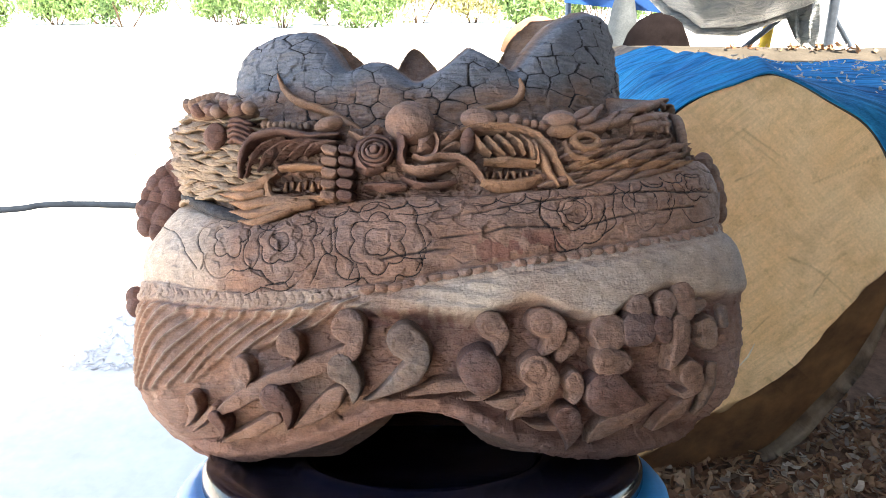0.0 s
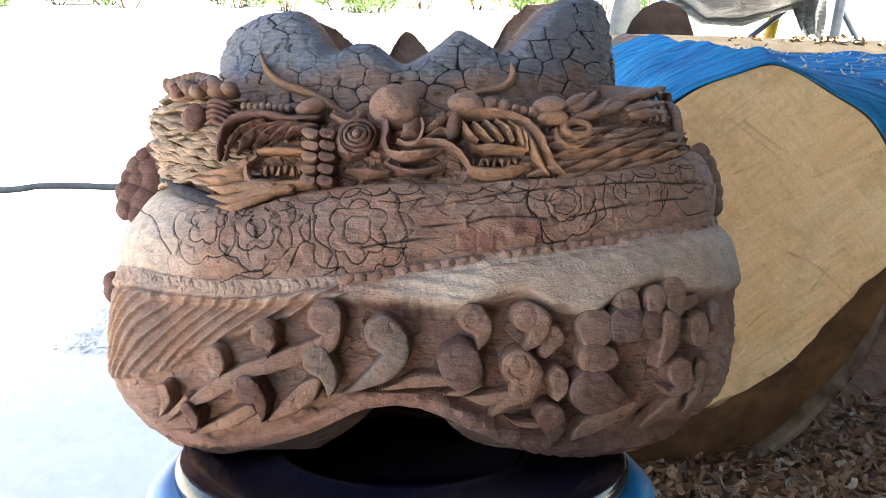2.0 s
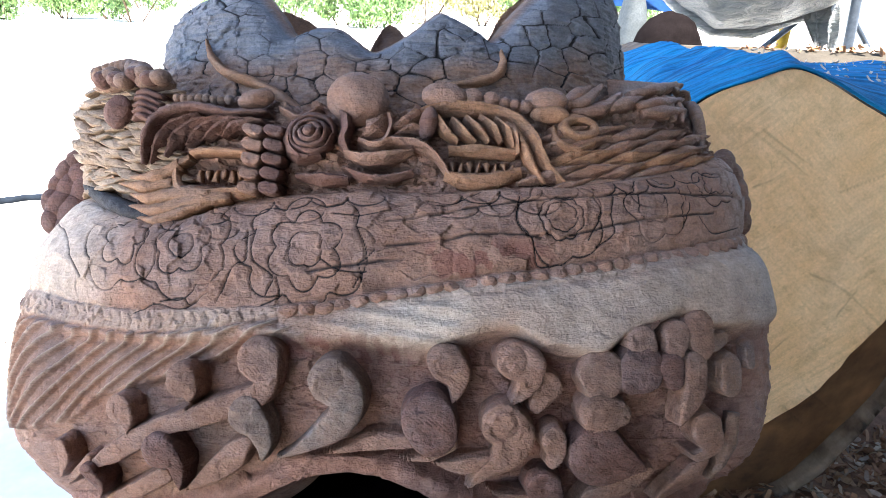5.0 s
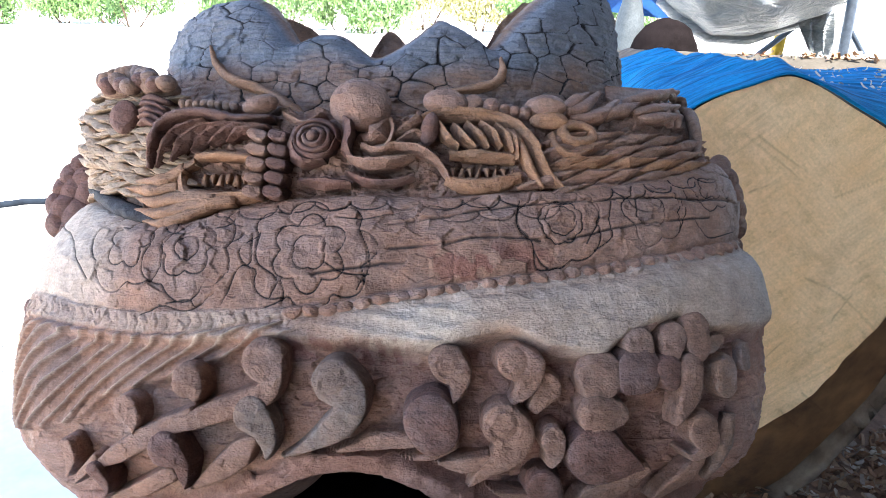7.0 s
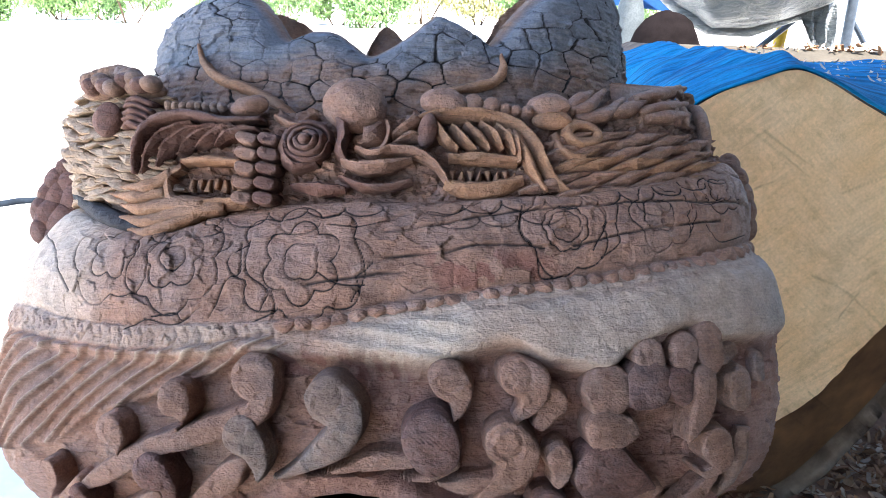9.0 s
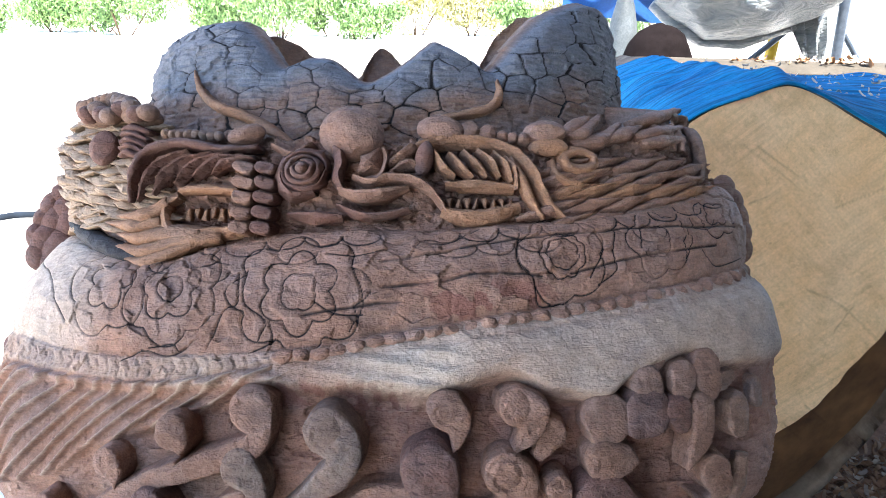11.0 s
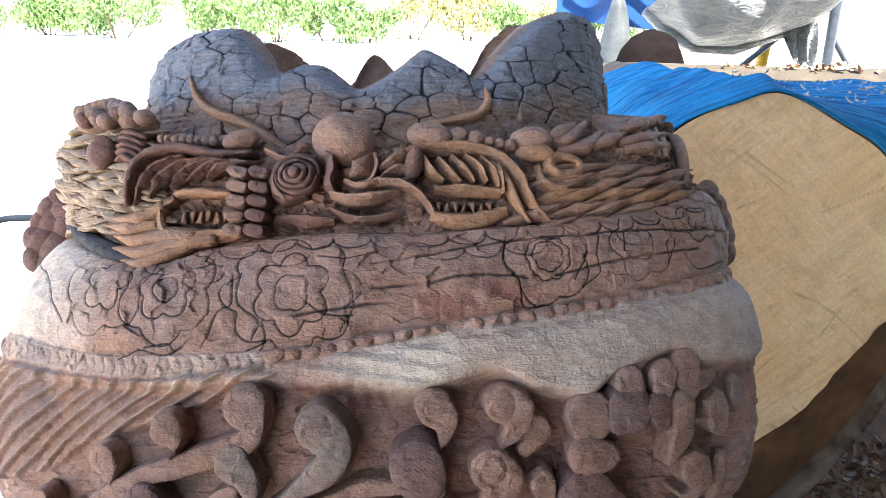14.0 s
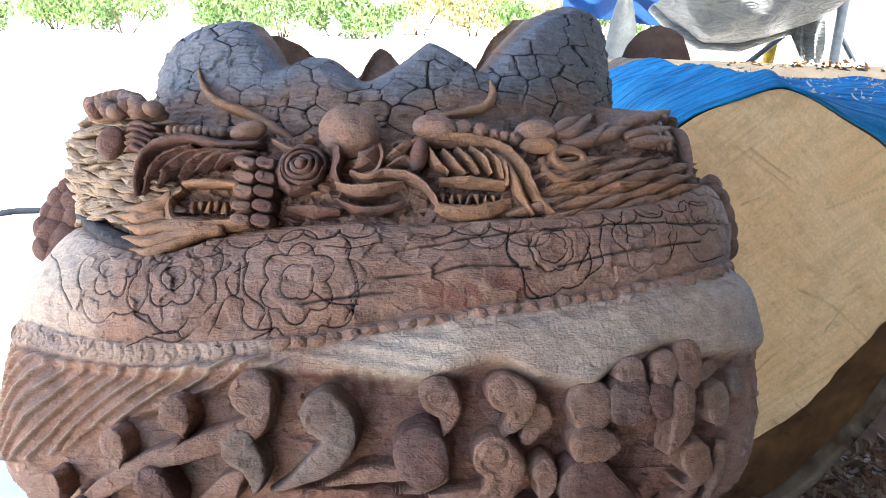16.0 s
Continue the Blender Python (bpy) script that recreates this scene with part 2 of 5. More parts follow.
# ---- drum under the carving ----
drum = thing("plastic_drum", pose(0, 0, EYE, TILT) @ pose(-0.025, 0.885, -1.156), "blue plastic drum with a black lid under the carving", "drum")
part("barrel", smooth(lathe(bmesh.new(), [(0.308, -0.15), (0.308, 0.26), (0.318, 0.28), (0.318, 0.31), (0.308, 0.33), (0.308, 0.58), (0.318, 0.60), (0.318, 0.63), (0.316, 0.65), (0.318, 0.78), (0.316, 0.835), (0.311, 0.856), (0.302, 0.866), (0.285, 0.868), (0.25, 0.86)], 128)), BLUE_PLASTIC, drum)
part("lid", smooth(lathe(bmesh.new(), [(0.25, 0.865), (0.276, 0.868), (0.281, 0.874), (0.281, 0.886), (0.276, 0.893), (0.266, 0.896), (0.252, 0.894), (0.225, 0.889), (0.180, 0.886), (0.172, 0.890), (0.164, 0.893), (0.156, 0.890), (0.150, 0.882), (0.145, 0.879), (0.05, 0.878)], 128)), BLACK_PLASTIC, drum, "glossy black plastic lid with a moulded ring")

# ---- the carving ----
carving = thing("wood_carving", pose(0, 0, EYE, TILT) @ pose(O[0] * K, O[1] * K, O[2] * K), "reddish-brown hand-carved wooden vessel with scrolls and scales, on a drum", "wood carving")


def pairs(*v):
    """Millimetres x, z, x, z ... of the carving's front to points in metres."""
    return np.array(v, float).reshape(-1, 2) / 1000


def edge(*v):
    p = pairs(*v)
    gx = np.linspace(p[0, 0], p[-1, 0], 300)
    k = np.exp(-np.linspace(-2, 2, 13) ** 2)
    gz = np.convolve(np.pad(np.interp(gx, p[:, 0], p[:, 1]), 6, "edge"), k / k.sum(), "valid")
    return lambda x: np.interp(x, gx, gz)


def bell(x, a, b, soft):
    """1 between a and b, falling off over soft."""
    return 1 / (1 + np.exp(np.clip((a - x) / soft * 4, -50, 50))) / (1 + np.exp(np.clip((x - b) / soft * 4, -50, 50)))


ROBE_TOP = edge(-487, 332, -419, 318, -253, 285, -205, 282, -155, 298, -111, 308, -56, 312, 53, 315, 165, 324, 226, 334, 296, 352, 352, 374)
ROBE_END = edge(-457, 200, -351, 206, -296, 200, -230, 197, -146, 202, -95, 206, -45, 212, 5, 223, 55, 229, 106, 238, 160, 245, 216, 254, 281, 264, 423, 290)
TRIM_END = edge(-457, 173, -349, 184, -290, 181, -225, 179, -171, 183, -119, 192, -69, 201, -19, 207, 30, 212, 106, 223, 159, 232, 215, 239, 278, 250, 421, 268)
ROLL_END = edge(-366, 172, -288, 174, -225, 173, -168, 174, -117, 178, -92, 179, -42, 177, 7, 175, 37, 171, 106, 189, 136, 175, 187, 166, 210, 185, 271, 204, 301, 188, 438, 192)
HEAD_TOP = edge(-447, 472, -254, 424, -123, 410, -6, 406, 110, 411, 240, 440, 376, 482)

# the rows and columns of the body
NU, NB, NV = 1150, 60, 540
ang = np.concatenate([np.linspace(-math.pi / 2, math.pi / 2, NU, endpoint=False), np.linspace(math.pi / 2, 1.5 * math.pi, NB, endpoint=False)])
v = np.linspace(0, 1, NV)[:, None]
FOOT = edge(-470, -16, -310, -18, -262, -17, -231, -11, -188, 4, -152, 18, -116, 36, -83, 57, -58, 67, -33, 70, -8, 68, 22, 59, 54, 43, 87, 24, 122, 9, 158, 0, 197, -6, 250, -8, 300, -8, 440, -4)
foot_x = np.sin(ang)[None, :] * 1.12 * K
fore = np.clip(np.cos(ang) * 3, 0, 1)[None, :]
for _ in range(4):
    foot_z = ZM[0] + (FOOT(foot_x) - ZM[0]) * fore
    fl, fr, _f, _d = sec(foot_z)
    foot_x = (fl + fr) / 2 + (fr - fl) / 2 * np.sign(np.sin(ang)) * np.abs(np.sin(ang)) ** (2 / 2.3)
Z = foot_z + v * (ZM[-1] - foot_z)
L, R, F, D = sec(Z)
P23 = 2 / 2.3
sn, cs = np.sin(ang)[None, :], np.cos(ang)[None, :]
X = (L + R) / 2 + (R - L) / 2 * np.sign(sn) * np.abs(sn) ** P23
Y = np.where(cs > 0, F + D * (1 - np.abs(cs) ** P23), F + D + 0.75 * D * np.abs(cs) ** P23)
facing = np.clip(cs * 4, 0, 1) + 0 * X
base = np.stack([X, Y, Z], -1)
du = np.roll(base, -1, 1) - np.roll(base, 1, 1)
dv = np.gradient(base, axis=0)
N = np.cross(du, dv)
N /= np.linalg.norm(N, axis=-1, keepdims=True) + 1e-12

H = np.zeros_like(X)
CUT, TONE, RED, GREY = (np.zeros_like(X) for _ in range(4))
t0, t1, t2, t3, th = ROBE_TOP(X), ROBE_END(X), TRIM_END(X), ROLL_END(X), HEAD_TOP(X)
robe = bell(-Z, -t0, -t1, 0.006)
s = np.clip((t0 - Z) / (t0 - t1 + 1e-6), 0, 1)
H += 0.014 * np.sin(np.pi * s) ** 0.6 * robe
H -= 0.010 * bell(Z, t0, th, 0.006)
trim = bell(-Z, -t1, -t2, 0.004)
H += 0.004 * trim
roll = bell(-Z, -t2, -t3, 0.012)
H += 0.012 * roll * bell(X, -0.05, 0.5, 0.08)
low = bell(-Z, -t3, 0.0, 0.006) * bell(Z, FOOT(X) + 0.018, 0.5, 0.006)
H -= (0.015 + 0.006 * bell(X, 0.0, 1, 0.08)) * low * bell(X, -0.315, 0.33, 0.03)
TONE += 0.75 * robe * (1 - bell(X, -0.27, 1, 0.08)) + 0.55 * roll * bell(X, -0.02, 0.5, 0.06) + 0.35 * trim
rng = np.random.default_rng(4)


def cells(u, w, size_u, size_w, seed):
    """Jittered brickwork of cells: nearest-cell offsets, a random number for each cell, and the distance to its edge in cells."""
    r = np.random.default_rng(seed)
    tab = r.random((3, 97, 89))
    a, b = u / size_u, w / size_w
    ib = np.floor(b).astype(int)
    d1, d2 = np.full(a.shape, 9.0), np.full(a.shape, 9.0)
    ox, oy, who = np.zeros_like(a), np.zeros_like(a), np.zeros_like(a)
    for j in (-1, 0, 1):
        shift = 0.5 * ((ib + j) % 2)
        ia = np.floor(a - shift).astype(int)
        for i in (-1, 0, 1):
            q, p = (ia + i) % 97, (ib + j) % 89
            x = a - (ia + i + shift + 0.5 + 0.5 * (tab[0, q, p] - 0.5))
            y = b - (ib + j + 0.5 + 0.5 * (tab[1, q, p] - 0.5))
            d = np.sqrt(x * x + y * y)
            near = d < d1
            d2 = np.where(near, d1, np.minimum(d2, d))
            ox, oy, who = np.where(near, x, ox), np.where(near, y, oy), np.where(near, tab[2, q, p], who)
            d1 = np.where(near, d, d1)
    return ox, oy, who, d2 - d1


def facets(u, w, su, sw, seed):
    """Flat chisel cuts at slightly different slopes."""
    ox, oy, who, gap = cells(u, w, su, sw, seed)
    return ox * (np.sin(who * 40) * 0.9) + oy * (np.cos(who * 23) * 0.9) + (who - 0.5) * 0.6


def wander(U, V, scale, seed):
    r = np.random.default_rng(seed)
    out = np.zeros_like(U)
    for k in range(5):
        a, b, c, d = r.normal(size=4)
        out += np.sin((U * a + V * b) * scale + c * 9) * np.cos((U * d - V * a) * scale * 0.8 + b * 7)
    return out / 2.5


def near_line(U, V, pts, reach):
    """Distance to a drawn line, out to reach; the line wavers a little."""
    best = np.full(U.shape, reach)
    lo, hi = pts.min(0) - reach, pts.max(0) + reach
    sel = (U > lo[0]) & (U < hi[0]) & (V > lo[1]) & (V < hi[1])
    if not sel.any():
        return best
    u, w = U[sel], V[sel]
    d = np.full(u.shape, reach)
    for p, q in zip(pts[:-1], pts[1:]):
        e = q - p
        t = np.clip(((u - p[0]) * e[0] + (w - p[1]) * e[1]) / (e @ e + 1e-12), 0, 1)
        d = np.minimum(d, np.hypot(u - p[0] - t * e[0], w - p[1] - t * e[1]))
    best[sel] = d
    return best


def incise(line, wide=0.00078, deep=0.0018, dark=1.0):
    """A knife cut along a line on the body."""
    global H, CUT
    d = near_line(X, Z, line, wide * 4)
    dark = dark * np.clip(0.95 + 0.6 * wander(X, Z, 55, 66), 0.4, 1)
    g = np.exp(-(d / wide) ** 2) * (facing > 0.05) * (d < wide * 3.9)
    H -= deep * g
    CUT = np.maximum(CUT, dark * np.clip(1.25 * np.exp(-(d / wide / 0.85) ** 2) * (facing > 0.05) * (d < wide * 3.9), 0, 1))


def drawn(*v, bend=4):
    return spline(pairs(*v), bend)


def rosette(cx, cz, r, petals, lobe=0.16, turn=0.0, squash=1.0):
    a = np.linspace(0, math.tau, 90)
    q = r * (1 - lobe + lobe * 2 * np.abs(np.sin(petals * (a + turn) / 2))) / 1000
    return np.stack([cx / 1000 + q * np.cos(a), cz / 1000 + squash * q * np.sin(a)], -1)


# the shoulder sinks back behind the crown between the ends
H -= 0.060 * np.clip((Z - th + 0.004) / 0.022, 0, 1) * bell(X, -0.285, 0.275, 0.03) * facing
flank = bell(-Z, -t2, 0.0, 0.006) * (X < -0.09)
H -= 0.045 * np.clip((Z - 0.432) / 0.02, 0, 1) * (1 - bell(X, -0.27, 1, 0.03)) * facing
# chisel facets everywhere, broader on the robe
H += 0.0028 * facets(X, Z, 0.022, 0.018, 3) * robe * bell(X, -0.30, 1, 0.05)
H += 0.0024 * facets(X, Z, 0.013, 0.011, 8) * (1 - robe) * (1 - 0.92 * roll) * (1 - flank)
H += 0.0030 * wander(X, Z, 18, 2)
# flowers and scallops drawn into the robe
for c in (rosette(-251, 256, 21, 5, 0.2, 0.4), rosette(-251, 256, 42, 5, 0.12, 0.1), rosette(-188, 252, 24, 5, 0.16, 0.2), rosette(-188, 252, 42, 6, 0.1), rosette(-188, 252, 11, 5, 0.05, 0.9),
          rosette(-74, 252, 15, 4, 0.1), rosette(-74, 252, 30, 6, 0.16), rosette(-75, 253, 56, 8, 0.12, 0.3, 0.8), rosette(154, 287, 14, 7, 0.05), rosette(154, 286, 20, 9, 0.06), rosette(154, 286, 38, 5, 0.1),
          rosette(244, 300, 16, 4, 0.1), rosette(248, 300, 30, 5, 0.14), rosette(324, 333, 12, 4, 0.2), rosette(324, 333, 24, 5, 0.15)):
    incise(c)
x = -0.22
while x < 0.40:
    wdt = 0.030 + 0.010 * rng.random()
    top = ROBE_TOP(x) - 0.006 - 0.004 * rng.random()
    q = np.linspace(0, math.pi, 12)
    incise(np.stack([x + wdt * (1 - np.cos(q)) / 2, top - 0.010 * np.sin(q)], -1), 0.0011, 0.0014, 0.9)
    if rng.random() < 0.7:
        incise(np.stack([x + 0.4 * wdt + wdt * (1 - np.cos(q)) / 2, top - 0.013 - 0.011 * np.sin(q)], -1), 0.0010, 0.0013, 0.75)
    x += wdt
for line in (drawn(-129, 266, -126, 242, -136, 236, -144, 217, -150, 206), drawn(-122, 269, -121, 243, -101, 228, -106, 213), drawn(-98, 228, -94, 213, -111, 205), drawn(-30, 271, -22, 256, -20, 240, -30, 222),
             drawn(-202, 204, -181, 208, -174, 203, -157, 214), drawn(-324, 254, -309, 237, -292, 221), drawn(-436, 289, -348, 266, -324, 254), drawn(-53, 284, -31, 282, -5, 288, 13, 298), drawn(19, 283, 32, 300, 54, 298, 81, 312),
             drawn(116, 306, 114, 281, 126, 265, 132, 245, 152, 247), drawn(187, 306, 191, 289, 178, 266), drawn(205, 309, 200, 289, 202, 272, 186, 261), drawn(283, 314, 284, 299, 277, 281), drawn(298, 294, 318, 280, 360, 288),
             drawn(-229, 193, -208, 202, -184, 199, -169, 206), drawn(-153, 290, -157, 279, -139, 274), drawn(-61, 244, -42, 235, -19, 235)):
    incise(line)
for line in (drawn(-4, 278, 54, 289, 108, 300, 193, 310, 354, 321), drawn(-3, 257, 44, 262, 86, 269, 134, 267), drawn(161, 270, 220, 283, 319, 300), drawn(-68, 234, -27, 241, 13, 246)):
    incise(line, 0.0016, 0.0026, 0.8)
RED += bell(X, 0.035, 0.14, 0.03) * bell(Z, 0.225, 0.262, 0.01) * (wander(X, Z, 160, 5) > 0.1) * 0.9 * robe
RED += 0.7 * bell(X, -0.12, 0.02, 0.03) * bell(-Z, -t3 - 0.006, -t3 + 0.012, 0.006) * (wander(X, Z, 220, 6) > 0.0)
# slanting nicks along the trim
for x in np.arange(-0.40, -0.09, 0.0105):
    z = float(ROBE_END(x)) - 0.004
    incise(np.array([(x, z), (x + 0.004, z - 0.006), (x + 0.002, z - 0.011)]), 0.0014, 0.0013, 0.2)
# the long overlapping plumes of the lower flank
PLUME_END = edge(-473, 46, -367, 74, -298, 91, -261, 120, -219, 134, -167, 154, -116, 175, -91, 180)
plume = bell(Z, PLUME_END(X), t2 - 0.003, 0.005) * bell(X, -1.0, -0.09, 0.03) * facing
low = low * (1 - plume)
sweepback = (0.62 * (X + 0.30) - 0.78 * (Z - 0.20) - 2.2 * (X + 0.30) * (Z - 0.20)) / 0.0138 + 0.14 * wander(X, Z, 25, 9)
saw = sweepback - np.floor(sweepback)
ramp_ = np.where(saw < 0.82, (saw / 0.82) ** 1.5, (1 - saw) / 0.18)
nick = cells(0.78 * X + 0.62 * Z, np.floor(sweepback) * 3.0, 0.017, 1.0, 15)[3]
H += plume * (0.0095 * bell(X, -0.37, 0.5, 0.04) + 0.0068 * (ramp_ - 0.5) + 0.0005 * facets(X, Z, 0.009, 0.006, 14) - 0.0006 * np.exp(-(nick / 0.06) ** 2))
# valley lines darkened, crest lines paled
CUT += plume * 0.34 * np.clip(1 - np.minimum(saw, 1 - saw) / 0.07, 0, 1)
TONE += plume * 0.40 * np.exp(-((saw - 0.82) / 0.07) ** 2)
# flowing ribs under the trim, and stipple on the smooth roll
fold = bell(X, -0.21, 0.06, 0.03) * bell(-Z, -t2, -t3, 0.006) * facing
H += fold * 0.0012 * np.sin((Z + 0.16 * X) * 420 + 2 * wander(X, Z, 14, 24))
TONE += 0.3 * fold
H -= 0.0006 * np.clip(wander(X, Z, 420, 12), 0, 1) * roll
# rough gouge work left between the raised pieces
heads = bell(Z, t0 + 0.004, th, 0.006) * facing
H += heads * (0.0075 * facets(X + 0.3 * Z, Z, 0.019, 0.009, 17) + 0.003 * facets(X, Z, 0.007, 0.006, 18))
H += low * facing * 0.0014 * facets(X - 0.5 * Z, Z, 0.012, 0.006, 19)
# recesses: two mouths, the hollow by the paw, dents between the scrolls
for (cx, cz), rx_, rz_, deep in ((pairs(-177, 332)[0], 0.034, 0.014, 0.015), (pairs(81, 346)[0], 0.036, 0.017, 0.011), (pairs(-8, 336)[0], 0.026, 0.008, 0.014), (pairs(242, 113)[0], 0.032, 0.032, 0.012), (pairs(-78, 320)[0], 0.03, 0.008, 0.008)):
    H -= deep * np.exp(-np.abs((X - cx) / rx_) ** 3 - np.abs((Z - cz) / rz_) ** 3) * facing
H -= 0.003 * low * (0.5 + wander(X, Z, 40, 21))
TONE += 0.22 * low * np.clip(wander(X, Z, 30, 31), 0, 1)
RED += low * (0.02 + 0.35 * bell(X, -0.02, 1, 0.06)) + 0.25 * low * np.clip(wander(X, Z, 26, 33), 0, 1)
RED += 0.45 * (1 - bell(Z, FOOT(X) + 0.020, 1, 0.008))
# left head zone paled too, for the same light from the left
TONE += 0.5 * bell(Z, t0, th, 0.004) * (1 - bell(X, -0.28, 1, 0.05))
GREY += 0.5 * bell(X, 0.34, 1, 0.04) * np.clip(wander(X, Z, 35, 41) + 0.4, 0, 1) + 0.6 * np.clip((Z - 0.40) / 0.06, 0, 1)
TONE *= facing
CUT = np.clip(CUT, 0, 1) * facing
TOP = base + N * (H * facing)[..., None]
# the rim turns in below, and the shoulder closes towards the crown above
def closing(row, steps, z):
    mid = np.array([row[:, 0].mean(), row[:, 1].mean(), z])
    return [row + (mid - row) * k for k in steps]
under = TOP[0].copy()
rows = [np.stack([u[:, 0], u[:, 1], TOP[0][:, 2] + 0.004], -1) for u in closing(under, (0.5, 0.1), 0.004)]
body_points = np.concatenate([np.stack(rows), TOP, np.stack(closing(TOP[-1], (0.15, 0.4, 0.9), ZM[-1] + 0.02))])
pad = lambda A: np.concatenate([np.zeros((2, A.shape[1])), A, np.zeros((3, A.shape[1]))])
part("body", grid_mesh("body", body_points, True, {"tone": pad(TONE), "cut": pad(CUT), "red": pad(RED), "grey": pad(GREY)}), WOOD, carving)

# the crown: a wavy scaled coil with an open middle
CROWN = edge(-351, 544, -298, 561, -254, 568, -197, 560, -164, 525, -138, 489, -111, 505, -80, 503, -37, 470, 5, 497, 40, 530, 74, 512, 105, 490, 140, 537, 179, 580, 240, 614, 311, 637)
BACK = edge(-300, 590, -262, 640, -218, 630, -174, 604, -150, 550, -110, 560, -95, 594, -75, 628, -62, 637, -45, 630, -5, 590, 15, 550, 60, 545, 100, 560, 123, 594, 156, 647, 200, 675, 290, 660)
NC, NH = 1300, 150
ang = np.linspace(-math.pi, math.pi, NC, endpoint=False)[None, :]
sn, cs = np.sin(ang), np.cos(ang)
cx = K * (RC + RW * np.sign(sn) * np.abs(sn) ** P23)
soft_x = np.linspace(-0.31, 0.29, 400)
ease = np.exp(-np.linspace(-2, 2, 19) ** 2)
eased = np.convolve(np.pad(CROWN(soft_x), 9, "edge"), ease / ease.sum(), "valid")
lipf, lipb = np.interp(cx, soft_x, eased), BACK(cx)
k = np.clip(0.5 + cs * 2.5, 0, 1)
lip = k * lipf + (1 - k) * np.minimum(lipb, 0.69)
foot = 0.34
v = np.linspace(0, 1, NH)[:, None]
Zc = foot + (lip - foot) * v
fy = rfront(cx + 0 * Zc, Zc)
my = rfront(np.full_like(Zc, RC * K), Zc) + RD * K
yy = np.where(cs > 0, fy, 2 * my - fy)
outer = np.stack([cx + 0 * Zc, yy, Zc], -1)
mid = np.stack([np.full_like(Zc, RC * K), my, Zc], -1)
inner = mid + (outer - mid) * 0.84
inner[..., 2] -= 0.006
# scales cut into the coil
ox, oy, who, gap = cells(cx + 0 * Zc + 0.006 * wander(cx + 0 * Zc, Zc, 60, 50), Zc + 0.006 * wander(cx + 0 * Zc, Zc, 60, 51), 0.031, 0.026, 77)
front_side = np.clip(cs * 5, 0, 1) + 0 * Zc
keep = np.clip(0.75 + 0.8 * wander(cx + 0 * Zc, Zc, 48, 52), 0, 1)
line_ = np.exp(-(gap / 0.07) ** 2) * keep
hc = -0.0026 * line_ + 0.0022 * (who - 0.5) + 0.0022 * oy + 0.0030 * facets(cx + 0 * Zc, Zc, 0.017, 0.012, 60)
hc += 0.0007 * np.sin(Zc * 900 + 4 * wander(cx + 0 * Zc, Zc, 30, 55))
low_v = np.clip((Zc - foot) / 0.06, 0, 1)
hump = np.clip((lip - Zc) / 0.05, 0, 1)
hc += -0.020 * (1 - np.sqrt(np.clip(1 - (1 - hump) ** 2, 0, 1)))
du = np.roll(outer, -1, 1) - np.roll(outer, 1, 1)
dv = np.gradient(outer, axis=0)
nn = np.cross(du, dv)
nn /= np.linalg.norm(nn, axis=-1, keepdims=True) + 1e-12
nn[..., 2] = 0
outer = outer + nn * hc[..., None]
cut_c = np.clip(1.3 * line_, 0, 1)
# blue-grey towards the lip: weathering, with the sky's tint painted in
grey_c = np.clip((Zc - 0.460 - 0.25 * (lip - 0.55)) / 0.03 + 0.6 * wander(cx + 0 * Zc, Zc, 30, 57), 0, 1) + 0.5 * np.clip((cx - 0.2) / 0.05, 0, 1)
CTOP = np.clip(grey_c, 0, 1)
extra = 2 + len(inner[::-4])
padc = lambda A: np.concatenate([A, np.zeros((extra, A.shape[1]))])
crown_points = np.concatenate([outer, (mid + (outer - mid) * 0.95)[-1:] + np.array([0, 0, 0.006]), (mid + (outer - mid) * 0.89)[-1:] + np.array([0, 0, 0.004]), inner[::-4]])
part("crown", grid_mesh("crown", crown_points, True, {"cut": padc(cut_c), "grey": padc(CTOP)}), WOOD_GREY, carving, "weathered grey wavy crown cut with scales, sky tint painted on its top")

# ---- raised pieces of the carving ----
def at(x, z, lift=0.0, crown=False):
    """A point on the carving's front, lift metres proud of it; x and z in millimetres."""
    y = (rfront if crown else front)(np.array(x / 1000), np.array(z / 1000))
    return Vector((float(x) / 1000, float(y) - lift, float(z) / 1000))


def chisel(bm, amount=0.0012, scale=60.0):
    """Knocks the roundness off, as a gouge does."""
    for v in bm.verts:
        p = v.co * scale
        c = Vector((math.floor(p.x + 0.5), math.floor(p.y + 0.5), math.floor(p.z + 0.5)))
        v.co += amount * (noise.noise_vector(p) * 0.9 + noise.noise_vector(p * 2.3) * 0.5 + noise.noise_vector(c * 3.7) * 0.3)
    return smooth(bm)


